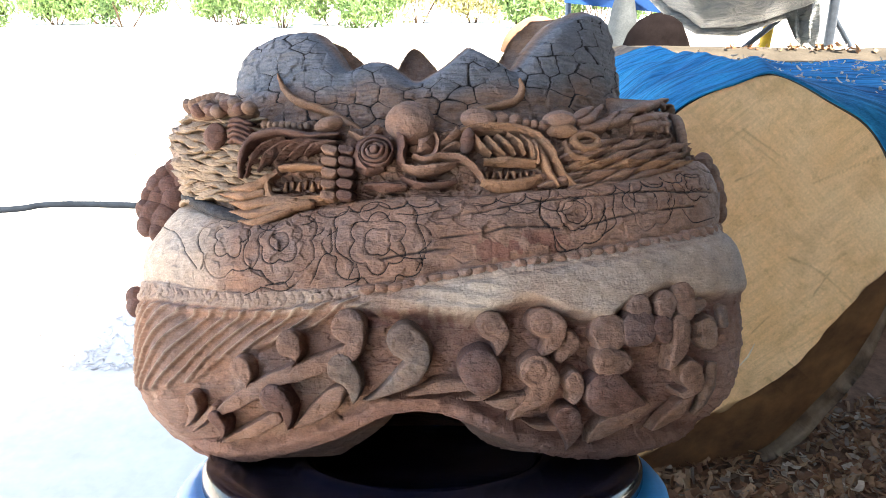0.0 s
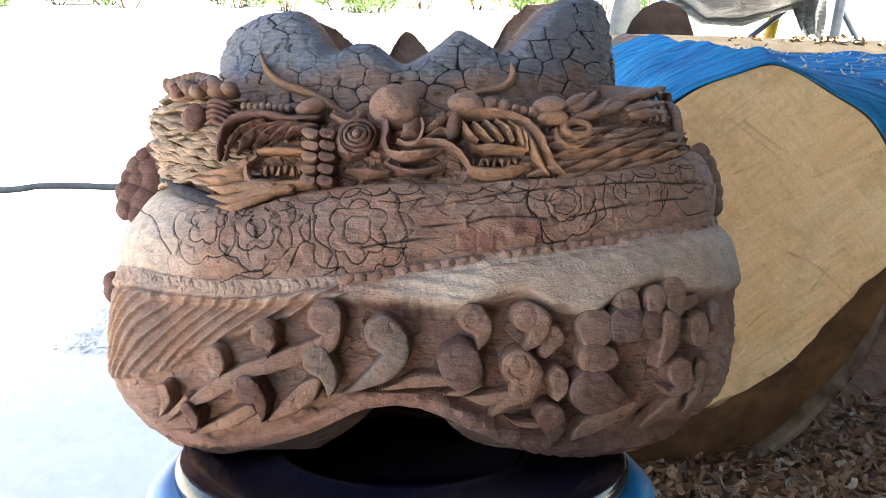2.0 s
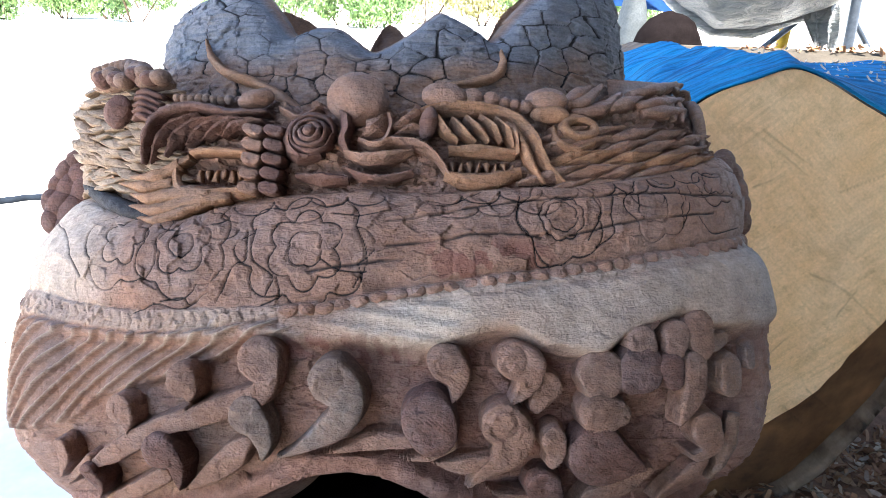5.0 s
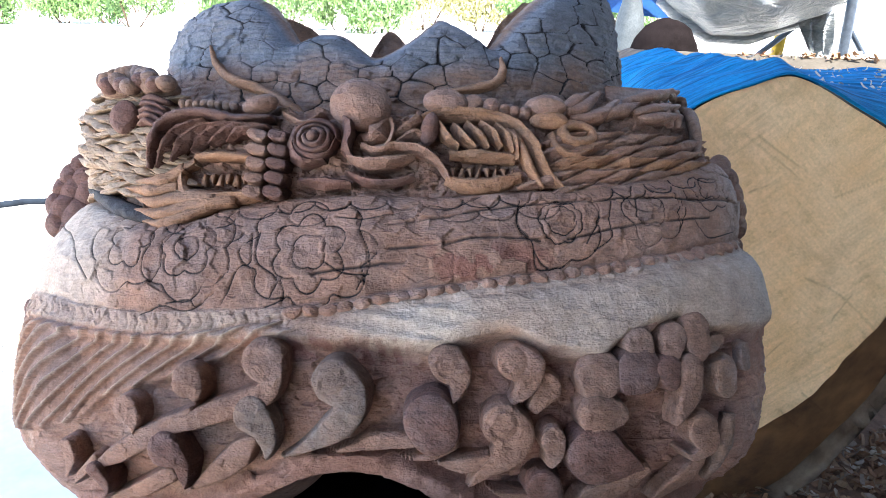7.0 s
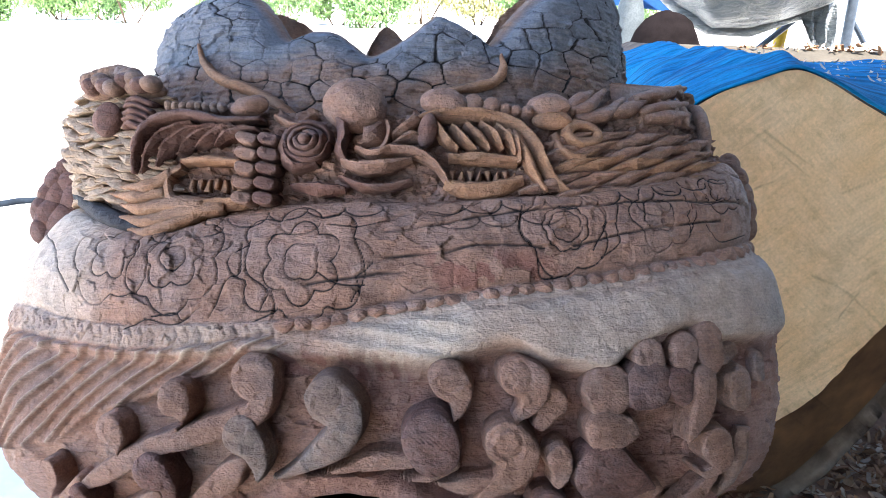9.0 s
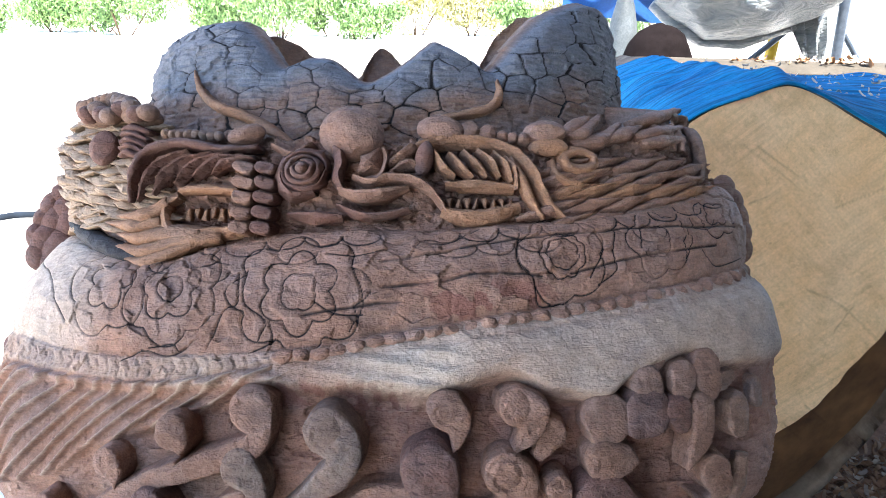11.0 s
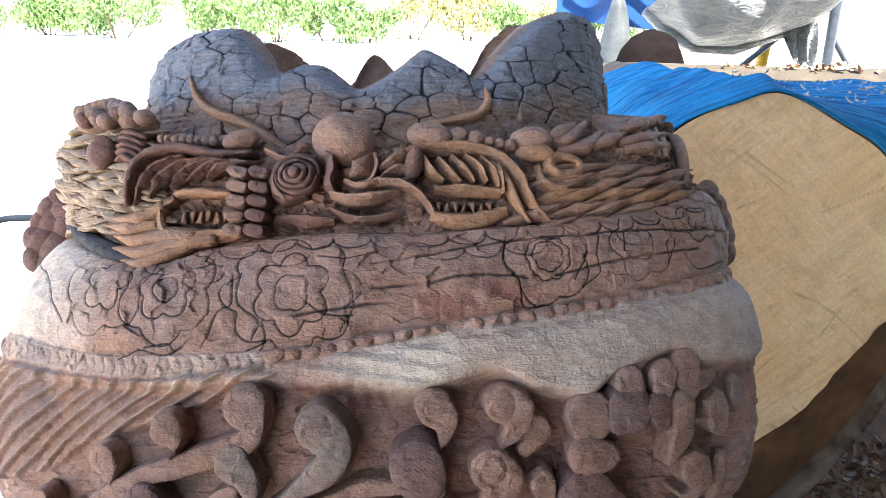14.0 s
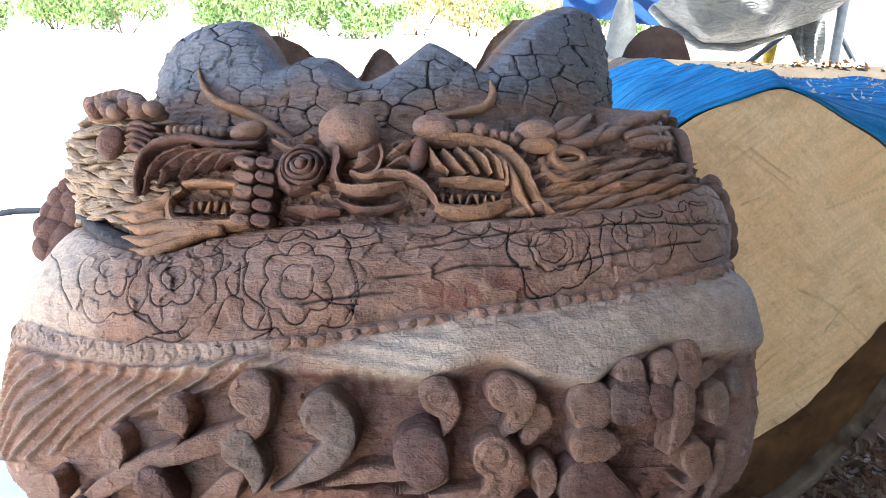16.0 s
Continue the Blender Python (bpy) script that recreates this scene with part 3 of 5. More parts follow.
def lay(name, line, radii, lift, material=None, crown=False, flat=0.8, square=0.75, label="", n=12, rough=0.0010, per=6, keel=False):
    """A raised strand: line of x, z, x, z ... (mm), radii (mm) and lifts (mm) spread along it."""
    q = spline(np.array(line, float).reshape(-1, 2), per)
    t = np.linspace(0, 1, len(q))
    rr = (np.interp(t, np.linspace(0, 1, len(radii)), radii) / 1000).tolist()
    ll = (np.interp(t, np.linspace(0, 1, len(lift)), lift) / 1000).tolist()
    bm = bmesh.new()
    rings = []
    pts = [at(a, b, c, crown) for (a, b), c in zip(q, ll)]
    for i, p in enumerate(pts):
        d = (pts[min(i + 1, len(pts) - 1)] - pts[max(i - 1, 0)]).normalized()
        s = d.cross(Vector((0, -1, 0)))
        s = s.normalized() if s.length > 1e-6 else Vector((1, 0, 0))
        w = s.cross(d).normalized()
        top = ll[i] + rr[i] * flat
        ring = []
        for u, h in ((-1.1, None), (-0.95, 0.75), (-0.7, 1.0), (-0.25, 0.93), (0.25, 0.72), (0.7, 0.42), (1.0, 0.1), (1.1, None)) if keel else ((-1.12, None), (-1.0, 0.30), (-0.80, 0.72), (-0.42, 0.96), (0.05, 1.0), (0.5, 0.90), (0.85, 0.62), (1.0, 0.25), (1.12, None)):
            o = p + s * (rr[i] * u)
            base_y = at(o.x * 1000, o.z * 1000, 0, crown).y
            o.y = base_y + 0.014 if h is None else base_y + 0.006 - (top + 0.006) * h
            ring.append(bm.verts.new(o))
        rings.append(ring)
    for a, b in zip(rings, rings[1:]):
        for k in range(len(a) - 1):
            bm.faces.new((a[k], a[k + 1], b[k + 1], b[k]))
        bm.faces.new((a[-1], a[0], b[0], b[-1]))
    bm.faces.new(rings[0])
    bm.faces.new(rings[-1])
    chisel(bm, rough * 1.3, 110)
    smooth(bm, not keel)
    return part(name, bm, material or WOOD, carving, label)


def blob(name, x, z, rx, rz, lift=0.0, ry=None, tilt=0.0, material=None, crown=False, label="", rough=0.0012, sub=3):
    """A rounded knob with chisel marks; radii in mm, tilt in degrees."""
    bm = bmesh.new()
    bmesh.ops.create_icosphere(bm, subdivisions=sub, radius=1.0)
    m = Matrix.Translation(at(x, z, lift / 1000, crown)) @ pose(0, 0, 0, 0, tilt, 0) @ Matrix.Diagonal((rx / 1000, (ry or min(rx, rz)) / 1000, rz / 1000, 1))
    bm.transform(m)
    return part(name, chisel(bm, rough), material or WOOD, carving, label)


def scroll(name, line, high, drop=0.15, material=None, label="", groove=0.0, step=0.0010):
    """A comma-shaped piece cut flat on top with steep sides: x, z and half-width (mm) from its head to its tip; it sinks to drop of its height there."""
    q = spline(np.array(line, float).reshape(-1, 3), 7) / 1000
    q[:, 2] = np.maximum(q[:, 2], 0.0006)
    t = np.linspace(0, 1, len(q))
    hh = high / 1000 * (1 - (1 - drop) * np.clip((t - 0.12) / 0.88, 0, 1) ** 1.2)
    lo, hi = (q[:, :2] - q[:, 2:]).min(0) - 0.004, (q[:, :2] + q[:, 2:]).max(0) + 0.004
    gx, gz = np.meshgrid(np.arange(lo[0], hi[0], step), np.arange(lo[1], hi[1], step))
    wx, wz = gx + 0.0008 * wander(gx, gz, 110, 61), gz + 0.0008 * wander(gx, gz, 110, 62)
    d = np.hypot(wx[..., None] - q[:, 0], wz[..., None] - q[:, 1])
    inside = (q[:, 2] - d).max(-1)
    soft = np.exp((q[:, 2] - d) / 0.004)
    top = (soft * hh).sum(-1) / soft.sum(-1)
    size = (soft * q[:, 2]).sum(-1) / soft.sum(-1)
    wall = np.clip((inside + 0.0010) / 0.0022, 0, 1)
    dome = 0.86 + 0.14 * np.sqrt(np.clip(1 - (1 - np.clip(inside / (0.55 * size + 1e-4), 0, 1)) ** 2, 0, 1))
    h = -0.024 + (top + 0.024) * wall * dome
    away = np.hypot(wx - q[0, 0], wz - q[0, 1]) / q[0, 2]
    turn = np.arctan2(wz - q[0, 1], wx - q[0, 0]) / math.tau
    h -= groove * np.exp(-((away - 0.62 - 0.25 * turn) / 0.10) ** 2)
    h += (0.0010 * facets(gx, gz, 0.010, 0.008, int(line[2] * 7)) + 0.0004 * np.sin((gx * 0.8 + gz) * 2100 + 3 * wander(gx, gz, 60, 63))) * (inside > 0.001)
    keep = inside > -0.0022
    idx = np.arange(gx.size).reshape(gx.shape)
    full = keep[:-1, :-1] & keep[1:, :-1] & keep[:-1, 1:] & keep[1:, 1:]
    quads = np.stack([idx[:-1, :-1], idx[:-1, 1:], idx[1:, 1:], idx[1:, :-1]], -1)[full]
    used, inv = np.unique(quads, return_inverse=True)
    me = bpy.data.meshes.new(name)
    me.from_pydata(np.stack([gx, front(gx, gz) - h, gz], -1).reshape(-1, 3)[used].tolist(), [], inv.reshape(-1, 4).tolist())
    me.polygons.foreach_set("use_smooth", np.ones(len(me.polygons), dtype=bool))
    return part(name, me, material or WOOD, carving, label)


# broad blades first, then the scrolls that curl out of them
for line, high in (([-112, 94, 7, -124, 81, 12, -145, 62, 9, -172, 44, 1], 6), ([-186, 59, 9, -212, 43, 9, -241, 29, 6, -275, 14, 1], 6), ([-167, 118, 4, -187, 102, 10, -217, 86, 11, -246, 68, 8, -275, 51, 2], 7),
                   ([40, 98, 5, 4, 99, 8, -24, 93, 5, -48, 86, 1], 3), ([58, 97, 6, 40, 87, 5, 16, 83, 1], 3), ([89, 84, 7, 67, 80, 8, 41, 83, 1], 5), ([125, 48, 5, 109, 49, 5, 90, 55, 1], 3),
                   ([232, 70, 6, 206, 56, 13, 182, 42, 13, 165, 23, 1], 5), ([292, 74, 4, 276, 58, 11, 258, 42, 8, 246, 33, 1], 4), ([139, 144, 14, 129, 129, 7], 2), ([-262, 66, 5, -285, 44, 5, -305, 24, 1], 4)):
    scroll("blade", line, high, 0.5)
scroll("scroll", [-105, 164, 19, -96, 151, 12, -101, 136, 11, -121, 127, 11, -156, 113, 10, -187, 101, 6, -210, 92, 1], 15, 0.3)
scroll("scroll", [-171, 144, 15, -163, 136, 9, -162, 126, 2, -163, 120, 1], 14, 0.25)
scroll("scroll", [-226, 116, 13, -219, 108, 8, -219, 98, 3, -220, 90, 1], 13, 0.25)
scroll("scroll", [-111, 120, 16, -100, 108, 12, -96, 94, 8, -98, 80, 2], 16, 0.2, WOOD_MOSS, "greenish grey scroll")
scroll("scroll", [-186, 85, 16, -173, 76, 10, -171, 60, 6, -174, 43, 1], 16, 0.2, WOOD_DARK)
scroll("scroll", [-260, 55, 10, -254, 45, 8, -257, 32, 4, -264, 24, 1], 13, 0.25, WOOD_DARK)
scroll("scroll", [-291, 74, 9, -288, 64, 7, -298, 47, 4, -312, 32, 1], 10, 0.25)
scroll("scroll", [-43, 149, 19, -28, 136, 16, -31, 119, 14, -48, 104, 11, -68, 91, 5, -88, 81, 1], 17, 0.2, WOOD_MOSS, "thick grey-brown scroll", 0.0012)
scroll("scroll", [52, 165, 17, 62, 154, 12, 62, 142, 7, 58, 132, 2], 14, 0.3, groove=0.0010)
scroll("scroll", [39, 119, 23, 43, 111, 22], 17, 0.9, WOOD_DARK, "dark reddish flat disc", 0.0)
scroll("scroll", [110, 167, 17, 123, 162, 15, 121, 147, 10, 109, 134, 4], 14, 0.3, groove=0.0010)
scroll("scroll", [101, 116, 19, 110, 106, 18, 104, 89, 13, 86, 73, 7, 71, 58, 1], 14, 0.2, groove=0.0016)
scroll("scroll", [143, 103, 12, 146, 92, 9, 143, 83, 6], 12, 0.5)
scroll("scroll", [136, 62, 16, 144, 47, 13, 144, 29, 6, 141, 14, 1], 14, 0.2, WOOD_DARK)

# knobbly paw and limb at the end of the foot
for line, high, mt in (([182, 88, 22, 196, 82, 16, 225, 74, 3], 14, WOOD_DARK), ([183, 122, 15, 200, 123, 10], 13, WOOD), ([187, 155, 18, 181, 142, 9], 10, WOOD), ([223, 160, 18, 212, 148, 9], 14, WOOD_DARK),
                       ([285, 195, 13, 286, 177, 11, 281, 166, 5], 14, WOOD), ([259, 187, 12, 256, 176, 9], 16, WOOD), ([276, 161, 11, 273, 139, 10, 264, 121, 6, 259, 111, 2], 13, WOOD), ([251, 160, 11, 253, 149, 8], 16, WOOD_DARK),
                       ([224, 183, 13, 228, 175, 9], 15, WOOD), ([228, 205, 11, 235, 200, 8], 11, WOOD), ([239, 213, 6, 256, 218, 6, 272, 223, 1], 6, WOOD), ([288, 103, 14, 295, 89, 9, 279, 80, 5, 267, 85, 1], 11, WOOD)):
    scroll("paw_toe", [q * (1.22 if k % 3 == 2 else 1.0) for k, q in enumerate(line)], high, 0.7, mt)
for line in ([318, 156, 14, 317, 142, 14], [345, 172, 8, 345, 158, 8], [300, 178, 9, 312, 183, 7]):
    scroll("side_knob", line, 9, 0.9, WOOD_GREY, "dark grey squared block")
lay("rim_band", [324, 112, 319, 80, 306, 46], [7, 10, 4], [1, 1, 0], WOOD_GREY, flat=0.4)

# twisted cord along the robe's hem
zc = []
x = -0.085
while x < 0.405:
    w = 0.0125 + 0.004 * rng.random()
    zc.append((x, w))
    x += w * 1.06
for x, w in zc:
    z = float(ROBE_END(x)) - 0.005
    bead = blob("cord_bead", x * 1000, z * 1000, w * 640, 6.4 + 2.4 * max(0, x / 0.4), 2.5, 7, -12 - 25 * max(0, x / 0.4), WOOD, rough=0.0030, sub=2)
    bead.data.polygons.foreach_set("use_smooth", np.zeros(len(bead.data.polygons), dtype=bool))

# pearl between the heads
pearl = blob("pearl", -41, 405, 31, 27, 4, 24, 0, WOOD, label="round carved pearl with flat chisel facets", rough=0.0022, sub=3)
pearl.data.polygons.foreach_set("use_smooth", np.zeros(len(pearl.data.polygons), dtype=bool))

# mane behind the first head: flame locks, left light painted as paler wood
locks = random.Random(7)
for row in range(13):
    for k in range(7):
        x = -376 + 25 * k + 14 * locks.random() + 11 * (row % 2)
        z = 314 + 9.2 * row + 6 * locks.random() + 0.02 * (x + 300)
        if (x > -250 and 5 < row) or x > -215:
            continue
        ln, tilt = 26 + 22 * locks.random(), 14 * locks.random() - 3
        lay("mane_lock", [x + ln * 0.7, z - tilt, x + 2, z + 4 * locks.random() - 2, x - ln * 0.5, z + 0.8 * tilt + 3 * locks.random()], [1.5, 5.5 + 2 * locks.random(), 0.5], [0, 3 + 3 * locks.random(), 2 + 2 * locks.random()], WOOD_LEFT_LIT, flat=0.5, keel=True, label="flame-shaped lock, paler as if lit from the left" if k == 0 else "")
for line, rr in (([-177, 306, -211, 307, -244, 303, -270, 307], [8, 9, 8, 1.5]), ([-156, 305, -198, 300, -234, 291, -270, 295], [7, 9, 8, 2]), ([-168, 306, -202, 291, -230, 281, -253, 283], [6, 8, 7, 2]), ([-216, 337, -241, 325, -278, 325], [7, 9, 1]), ([-221, 319, -254, 315, -289, 319], [7, 8, 1])):
    lay("jaw_lock", line, rr, [4, 8, 5], WOOD_WARM, flat=0.7)
lay("dark_strap", [-365, 323, -306, 301, -261, 288, -226, 286], [5, 8, 8, 3], [2, 5, 5, 3], WOOD_BLACK, flat=0.5, label="blackened weathered strap")

# first head: brow, ribs, lips, teeth, stacked claws
lay("brow", [-256, 337, -252, 364, -240, 387, -209, 396, -168, 389, -129, 390], [4, 6, 6.5, 6, 5, 3], [11, 18, 20, 20, 18, 12], WOOD_DARK, flat=0.8)
for line in ([-247, 337, -237, 359, -221, 377, -197, 386], [-230, 343, -219, 363, -199, 377, -172, 383], [-208, 354, -194, 369, -178, 378, -154, 383], [-190, 361, -176, 371, -162, 378, -140, 380], [-170, 362, -161, 372, -147, 376, -131, 379]):
    lay("rib", line, [2.5, 4.5, 4.5, 3], [7, 14, 17, 14], WOOD_DARK, flat=1.1, keel=True)
lay("lip", [-204, 349, -177, 350, -144, 348], [4, 5, 4], [6, 8, 7], WOOD_WARM)
lay("lip", [-207, 345, -222, 334, -216, 313, -195, 306, -151, 308, -128, 311], [4, 7, 8, 7, 7, 4], [3, 5, 5, 4, 4, 3], WOOD_WARM, flat=0.6, keel=True)
for k in range(7):
    lay("tooth", [(-197, 324)[0] + 8.5 * k, (-197, 324)[1] + (8 if k % 2 else -4), (-197, 324)[0] + 8.5 * k + 1.5, (-197, 324)[1] + (-2 if k % 2 else 8)], [3.2, 0.8], [-8, -4], WOOD_WARM, per=3, n=8)
for r in range(5):
    for c in range(2):
        x, z = (-138, 369)[0] + 20 * c, (-138, 369)[1] - 14.2 * r
        scroll("claw_knuckle", [x - 4, z + 1, 6.8, x + 5, z - 1, 6.8], 19 + 3 * (r == 0) - 2 * c, 0.8, WOOD_DARK if c else WOOD)
blob("eye", -143, 404, 19, 10, 8, 13, -14, WOOD)
blob("ear", -296, 394, 15, 18, 10, 9, 15, WOOD_DARK)
blob("ear_tip", -359, 448, 8, 15, 8, 8, -25, WOOD_GREY)
blob("crest_knob", -316, 435, 20, 11, 10, 13, 8, WOOD_GREY)
blob("crest_knob", -262, 428, 22, 11, 10, 13, 8, WOOD_GREY)
for k in range(5):
    lay("horn_ring", [-279, 414, -268, 416, -245, 408], [4, 5.5, 3], [9, 15, 10], WOOD_DARK, label="") if k == 0 else lay("horn_ring", [(-282, 414)[0] + 1.5 * k, (-282, 414)[1] - 7.0 * k, (-268, 416)[0] + k, (-268, 416)[1] - 7.0 * k, (-245, 407)[0], (-245, 407)[1] - 7.0 * k], [3.5, 4.5, 3], [9, 15, 9], WOOD_DARK)
for k in range(8):
    blob("crest_bead", (-228, 407)[0] + 8.2 * k, (-228, 407)[1] - 0.6 * k, 5.2, 5.0, 8, 6, 0, WOOD_GREY, sub=2)
blob("crest_base", -302, 432, 42, 13, -6, 18, 0, WOOD_GREY)
for k in range(8):
    blob("crest_knob", (-340, 444)[0] + 8.5 * k, (-340, 444)[1] + 7 * math.sin(k * 0.5) + 2, 10.5, 9.5, 18, 12, 0, WOOD_GREY, sub=3)
    blob("crest_knob", (-327, 435)[0] + 11 * k, (-327, 435)[1] - 2 + 5 * math.sin(k * 1.7), 11, 9.0, 22, 12, 0, WOOD_GREY if k % 2 else WOOD_DARK, sub=3)

# rose swirl, leaf and curling tongue in the middle
rose = -82, 368
for k, r in enumerate((21, 15, 9)):
    q = [c for i in range(11) for c in (rose[0] + r * math.cos(i * 0.62 + k), rose[1] + 0.9 * r * math.sin(i * 0.62 + k))]
    lay("rose_petal", q, [2, 4.2, 4.5, 4.2, 2], [5 + 4 * k, 10 + 4 * k, 11 + 4 * k], WOOD_DARK, flat=1.1, per=3)
blob("rose_heart", *rose, 6, 6, 18, 8, 0, WOOD_DARK, sub=2)
for line, rr, lf, mt in (([-63, 395, -51, 382, -52, 359, -44, 346], [3, 7, 7, 3], [8, 14, 12, 6], WOOD_DARK), ([-104, 381, -106, 359, -94, 343, -72, 346], [3, 7, 7, 3], [8, 12, 12, 6], WOOD_DARK), ([-30, 364, -20, 375, -11, 390], [5, 14, 3], [6, 8, 8], WOOD), ([-11, 392, -7, 379, -12, 364, -26, 360], [2, 4, 4, 2], [8, 13, 13, 8], WOOD),
                         ([-37, 362, -21, 355, -3, 360, 19, 358, 36, 349, 50, 330], [3, 6, 6, 6, 5, 2], [9, 13, 15, 14, 11, 6], WOOD), ([-50, 349, -30, 343, -8, 345, 16, 352], [4, 8, 8, 3], [6, 11, 12, 8], WOOD), ([-52, 335, -32, 326, -13, 324, 17, 331], [3, 5, 5, 3], [2, 7, 8, 5], WOOD_DARK),
                         ([-4, 374, 9, 382, 20, 392, 18, 402], [4, 8, 8, 3], [6, 11, 12, 8], WOOD), ([-1, 365, 15, 375, 30, 369], [4, 7, 3], [6, 10, 6], WOOD), ([-96, 325, -70, 323, -45, 322], [4, 8, 4], [2, 5, 2], WOOD_DARK), ([-118, 394, -96, 383, -77, 395], [3, 5, 3], [6, 9, 6], WOOD)):
    lay("curl", line, [0.85 * q for q in rr], lf, mt, flat=0.85, keel=True)

# second head: brow, ribs, jaw, nostril, eye ring
lay("snout_ridge", [16, 391, 46, 398, 80, 398, 109, 390, 129, 372, 142, 345, 162, 325], [4, 7, 7.5, 8, 7.5, 6, 3], [9, 13, 14, 14, 12, 10, 5], WOOD_WARM, flat=0.7, keel=True)
lay("cheek_fold", [112, 384, 121, 365, 130, 344, 143, 324], [3, 5, 5, 2], [8, 12, 11, 5], WOOD_WARM)
for line in ([37, 389, 46, 372, 59, 363], [52, 387, 62, 373, 74, 362], [65, 389, 77, 376, 88, 363], [79, 390, 91, 378, 100, 363], [93, 388, 104, 376, 111, 359], [104, 384, 112, 372, 116, 352]):
    lay("rib", line, [3, 5, 2.5], [11, 15, 9], WOOD_WARM, flat=1.1, keel=True)
lay("lip", [50, 355, 80, 355, 115, 353], [4, 6, 5], [4, 6, 5], WOOD_WARM, flat=0.6, keel=True)
lay("lip", [47, 330, 69, 324, 97, 327, 120, 336], [5, 8, 8, 5], [2, 4, 4, 2], WOOD_WARM, flat=0.5, keel=True)
for k in range(8):
    lay("tooth", [(54, 337)[0] + 8.2 * k, (54, 337)[1] + (-4 if k % 2 else 6), (54, 337)[0] + 8.2 * k + 1, (54, 337)[1] + (5 if k % 2 else -3)], [3.2, 0.8], [-5, -1], WOOD_WARM, per=3, n=8)
blob("nostril", 30, 380, 9, 17, 9, 10, 12, WOOD_DARK)
q = [c for i in range(15) for c in ((180, 384)[0] + 16 * math.cos(i * 0.46), (180, 384)[1] + 9.5 * math.sin(i * 0.46))]
lay("eye_ring", q, [5.5, 6.5, 5.5], [8, 11, 8], WOOD_WARM, flat=1.0, per=3)
lay("cheek_fold", [153, 384, 157, 367, 175, 360, 196, 370], [3, 5, 5, 3], [4, 7, 7, 4], WOOD_WARM)
blob("brow_knob", 45, 410, 24, 14, 9, 15, 6, WOOD)
for k, r in enumerate((10.5, 9.5, 6.5, 6, 7)):
    blob("brow_bead", (73, 410)[0] + (0, 18, 32, 42, 52)[k], (73, 410)[1] - (0, 2, 5, 6, 7)[k], r, r, 8, 9, 0, WOOD, sub=2)
blob("brow_knob", 147, 411, 22, 12, 10, 15, 0, WOOD)
blob("brow_block", 150, 396, 20, 9, 8, 10, 0, WOOD_WARM)
for line in ([170, 409, 189, 416, 213, 440], [175, 401, 204, 407, 233, 431], [170, 414, 184, 425, 199, 436], [214, 409, 236, 419, 259, 430], [249, 417, 281, 426, 319, 439], [246, 432, 279, 445, 353, 482], [254, 409, 281, 415, 317, 423]):
    lay("ear_flame", line, [5, 8.5, 2.5], [5, 10, 6], WOOD, flat=0.8)
for row in range(6):
    for k in range(5):
        x = 150 + 36 * k + 12 * locks.random() + 8 * (row % 2)
        z = 303 + 14.5 * row + 4 * locks.random() + 0.045 * (x - 150) + (4 - row) * 0.01 * (x - 150)
        ln = 46 + 16 * locks.random()
        lay("mane_lock", [x - ln * 0.6, z - 10, x, z + 2 * locks.random(), x + ln * 0.6, z + 9 + 5 * locks.random()], [2, 7.5, 0.6], [0, 5, 6 + 3 * locks.random()], WOOD if row % 3 else WOOD_WARM, flat=0.6, keel=True)
lay("corner_fold", [312, 459, 357, 469, 340, 427, 336, 400, 326, 373], [4, 7, 7, 6, 3], [4, 6, 7, 6, 3], WOOD_GREY, flat=0.8, label="weathered grey corner fold")
for k in range(3):
    lay("corner_fold", [(302, 441)[0] - 14 * k, (302, 441)[1] - 3 * k, (308, 424)[0] - 13 * k, (308, 424)[1], (306, 406)[0] - 10 * k, (306, 406)[1]], [4, 6, 3], [4, 6, 3], WOOD, flat=0.8)

# fruit-like clusters on both flanks
for x, z, r in ((-414, 374, 12), (-428, 361, 12), (-405, 365, 12), (-439, 347, 14), (-417, 341, 17), (-447, 331, 13), (-432, 325, 17), (-409, 322, 20), (-454, 310, 13), (-439, 302, 18), (-421, 293, 20), (-447, 285, 14), (-427, 275, 14), (-399, 354, 14)):
    blob("cluster_knob", x - 7, z, r * 1.1, r * 1.4, -14, r, 14, WOOD_DARK, rough=0.0022)
for x, z, r in ((401, 378, 15), (409, 361, 15), (414, 343, 16), (417, 324, 16), (417, 304, 15), (405, 339, 18), (396, 368, 18)):
    blob("cluster_knob", x, z, r, r * 1.3, 0, r, -8, WOOD)
for x, z in ((416, 145), (414, 158), (-453, 177), (-450, 165)):
    blob("cluster_knob", x, z, 14, 17, -10, 14, 0, WOOD_DARK)

# whiskers curling up over the crown
lay("whisker", [-233, 495, -222, 472, -198, 449, -164, 435, -133, 419, -105, 400], [1.5, 4.5, 6, 6, 6, 4], [3, 8, 10, 10, 9, 8], WOOD_WARM, crown=True)
lay("whisker", [105, 480, 107, 462, 96, 446, 73, 438, 45, 433], [2, 5, 6, 5.5, 4], [3, 8, 9, 9, 6], WOOD_WARM, crown=True)

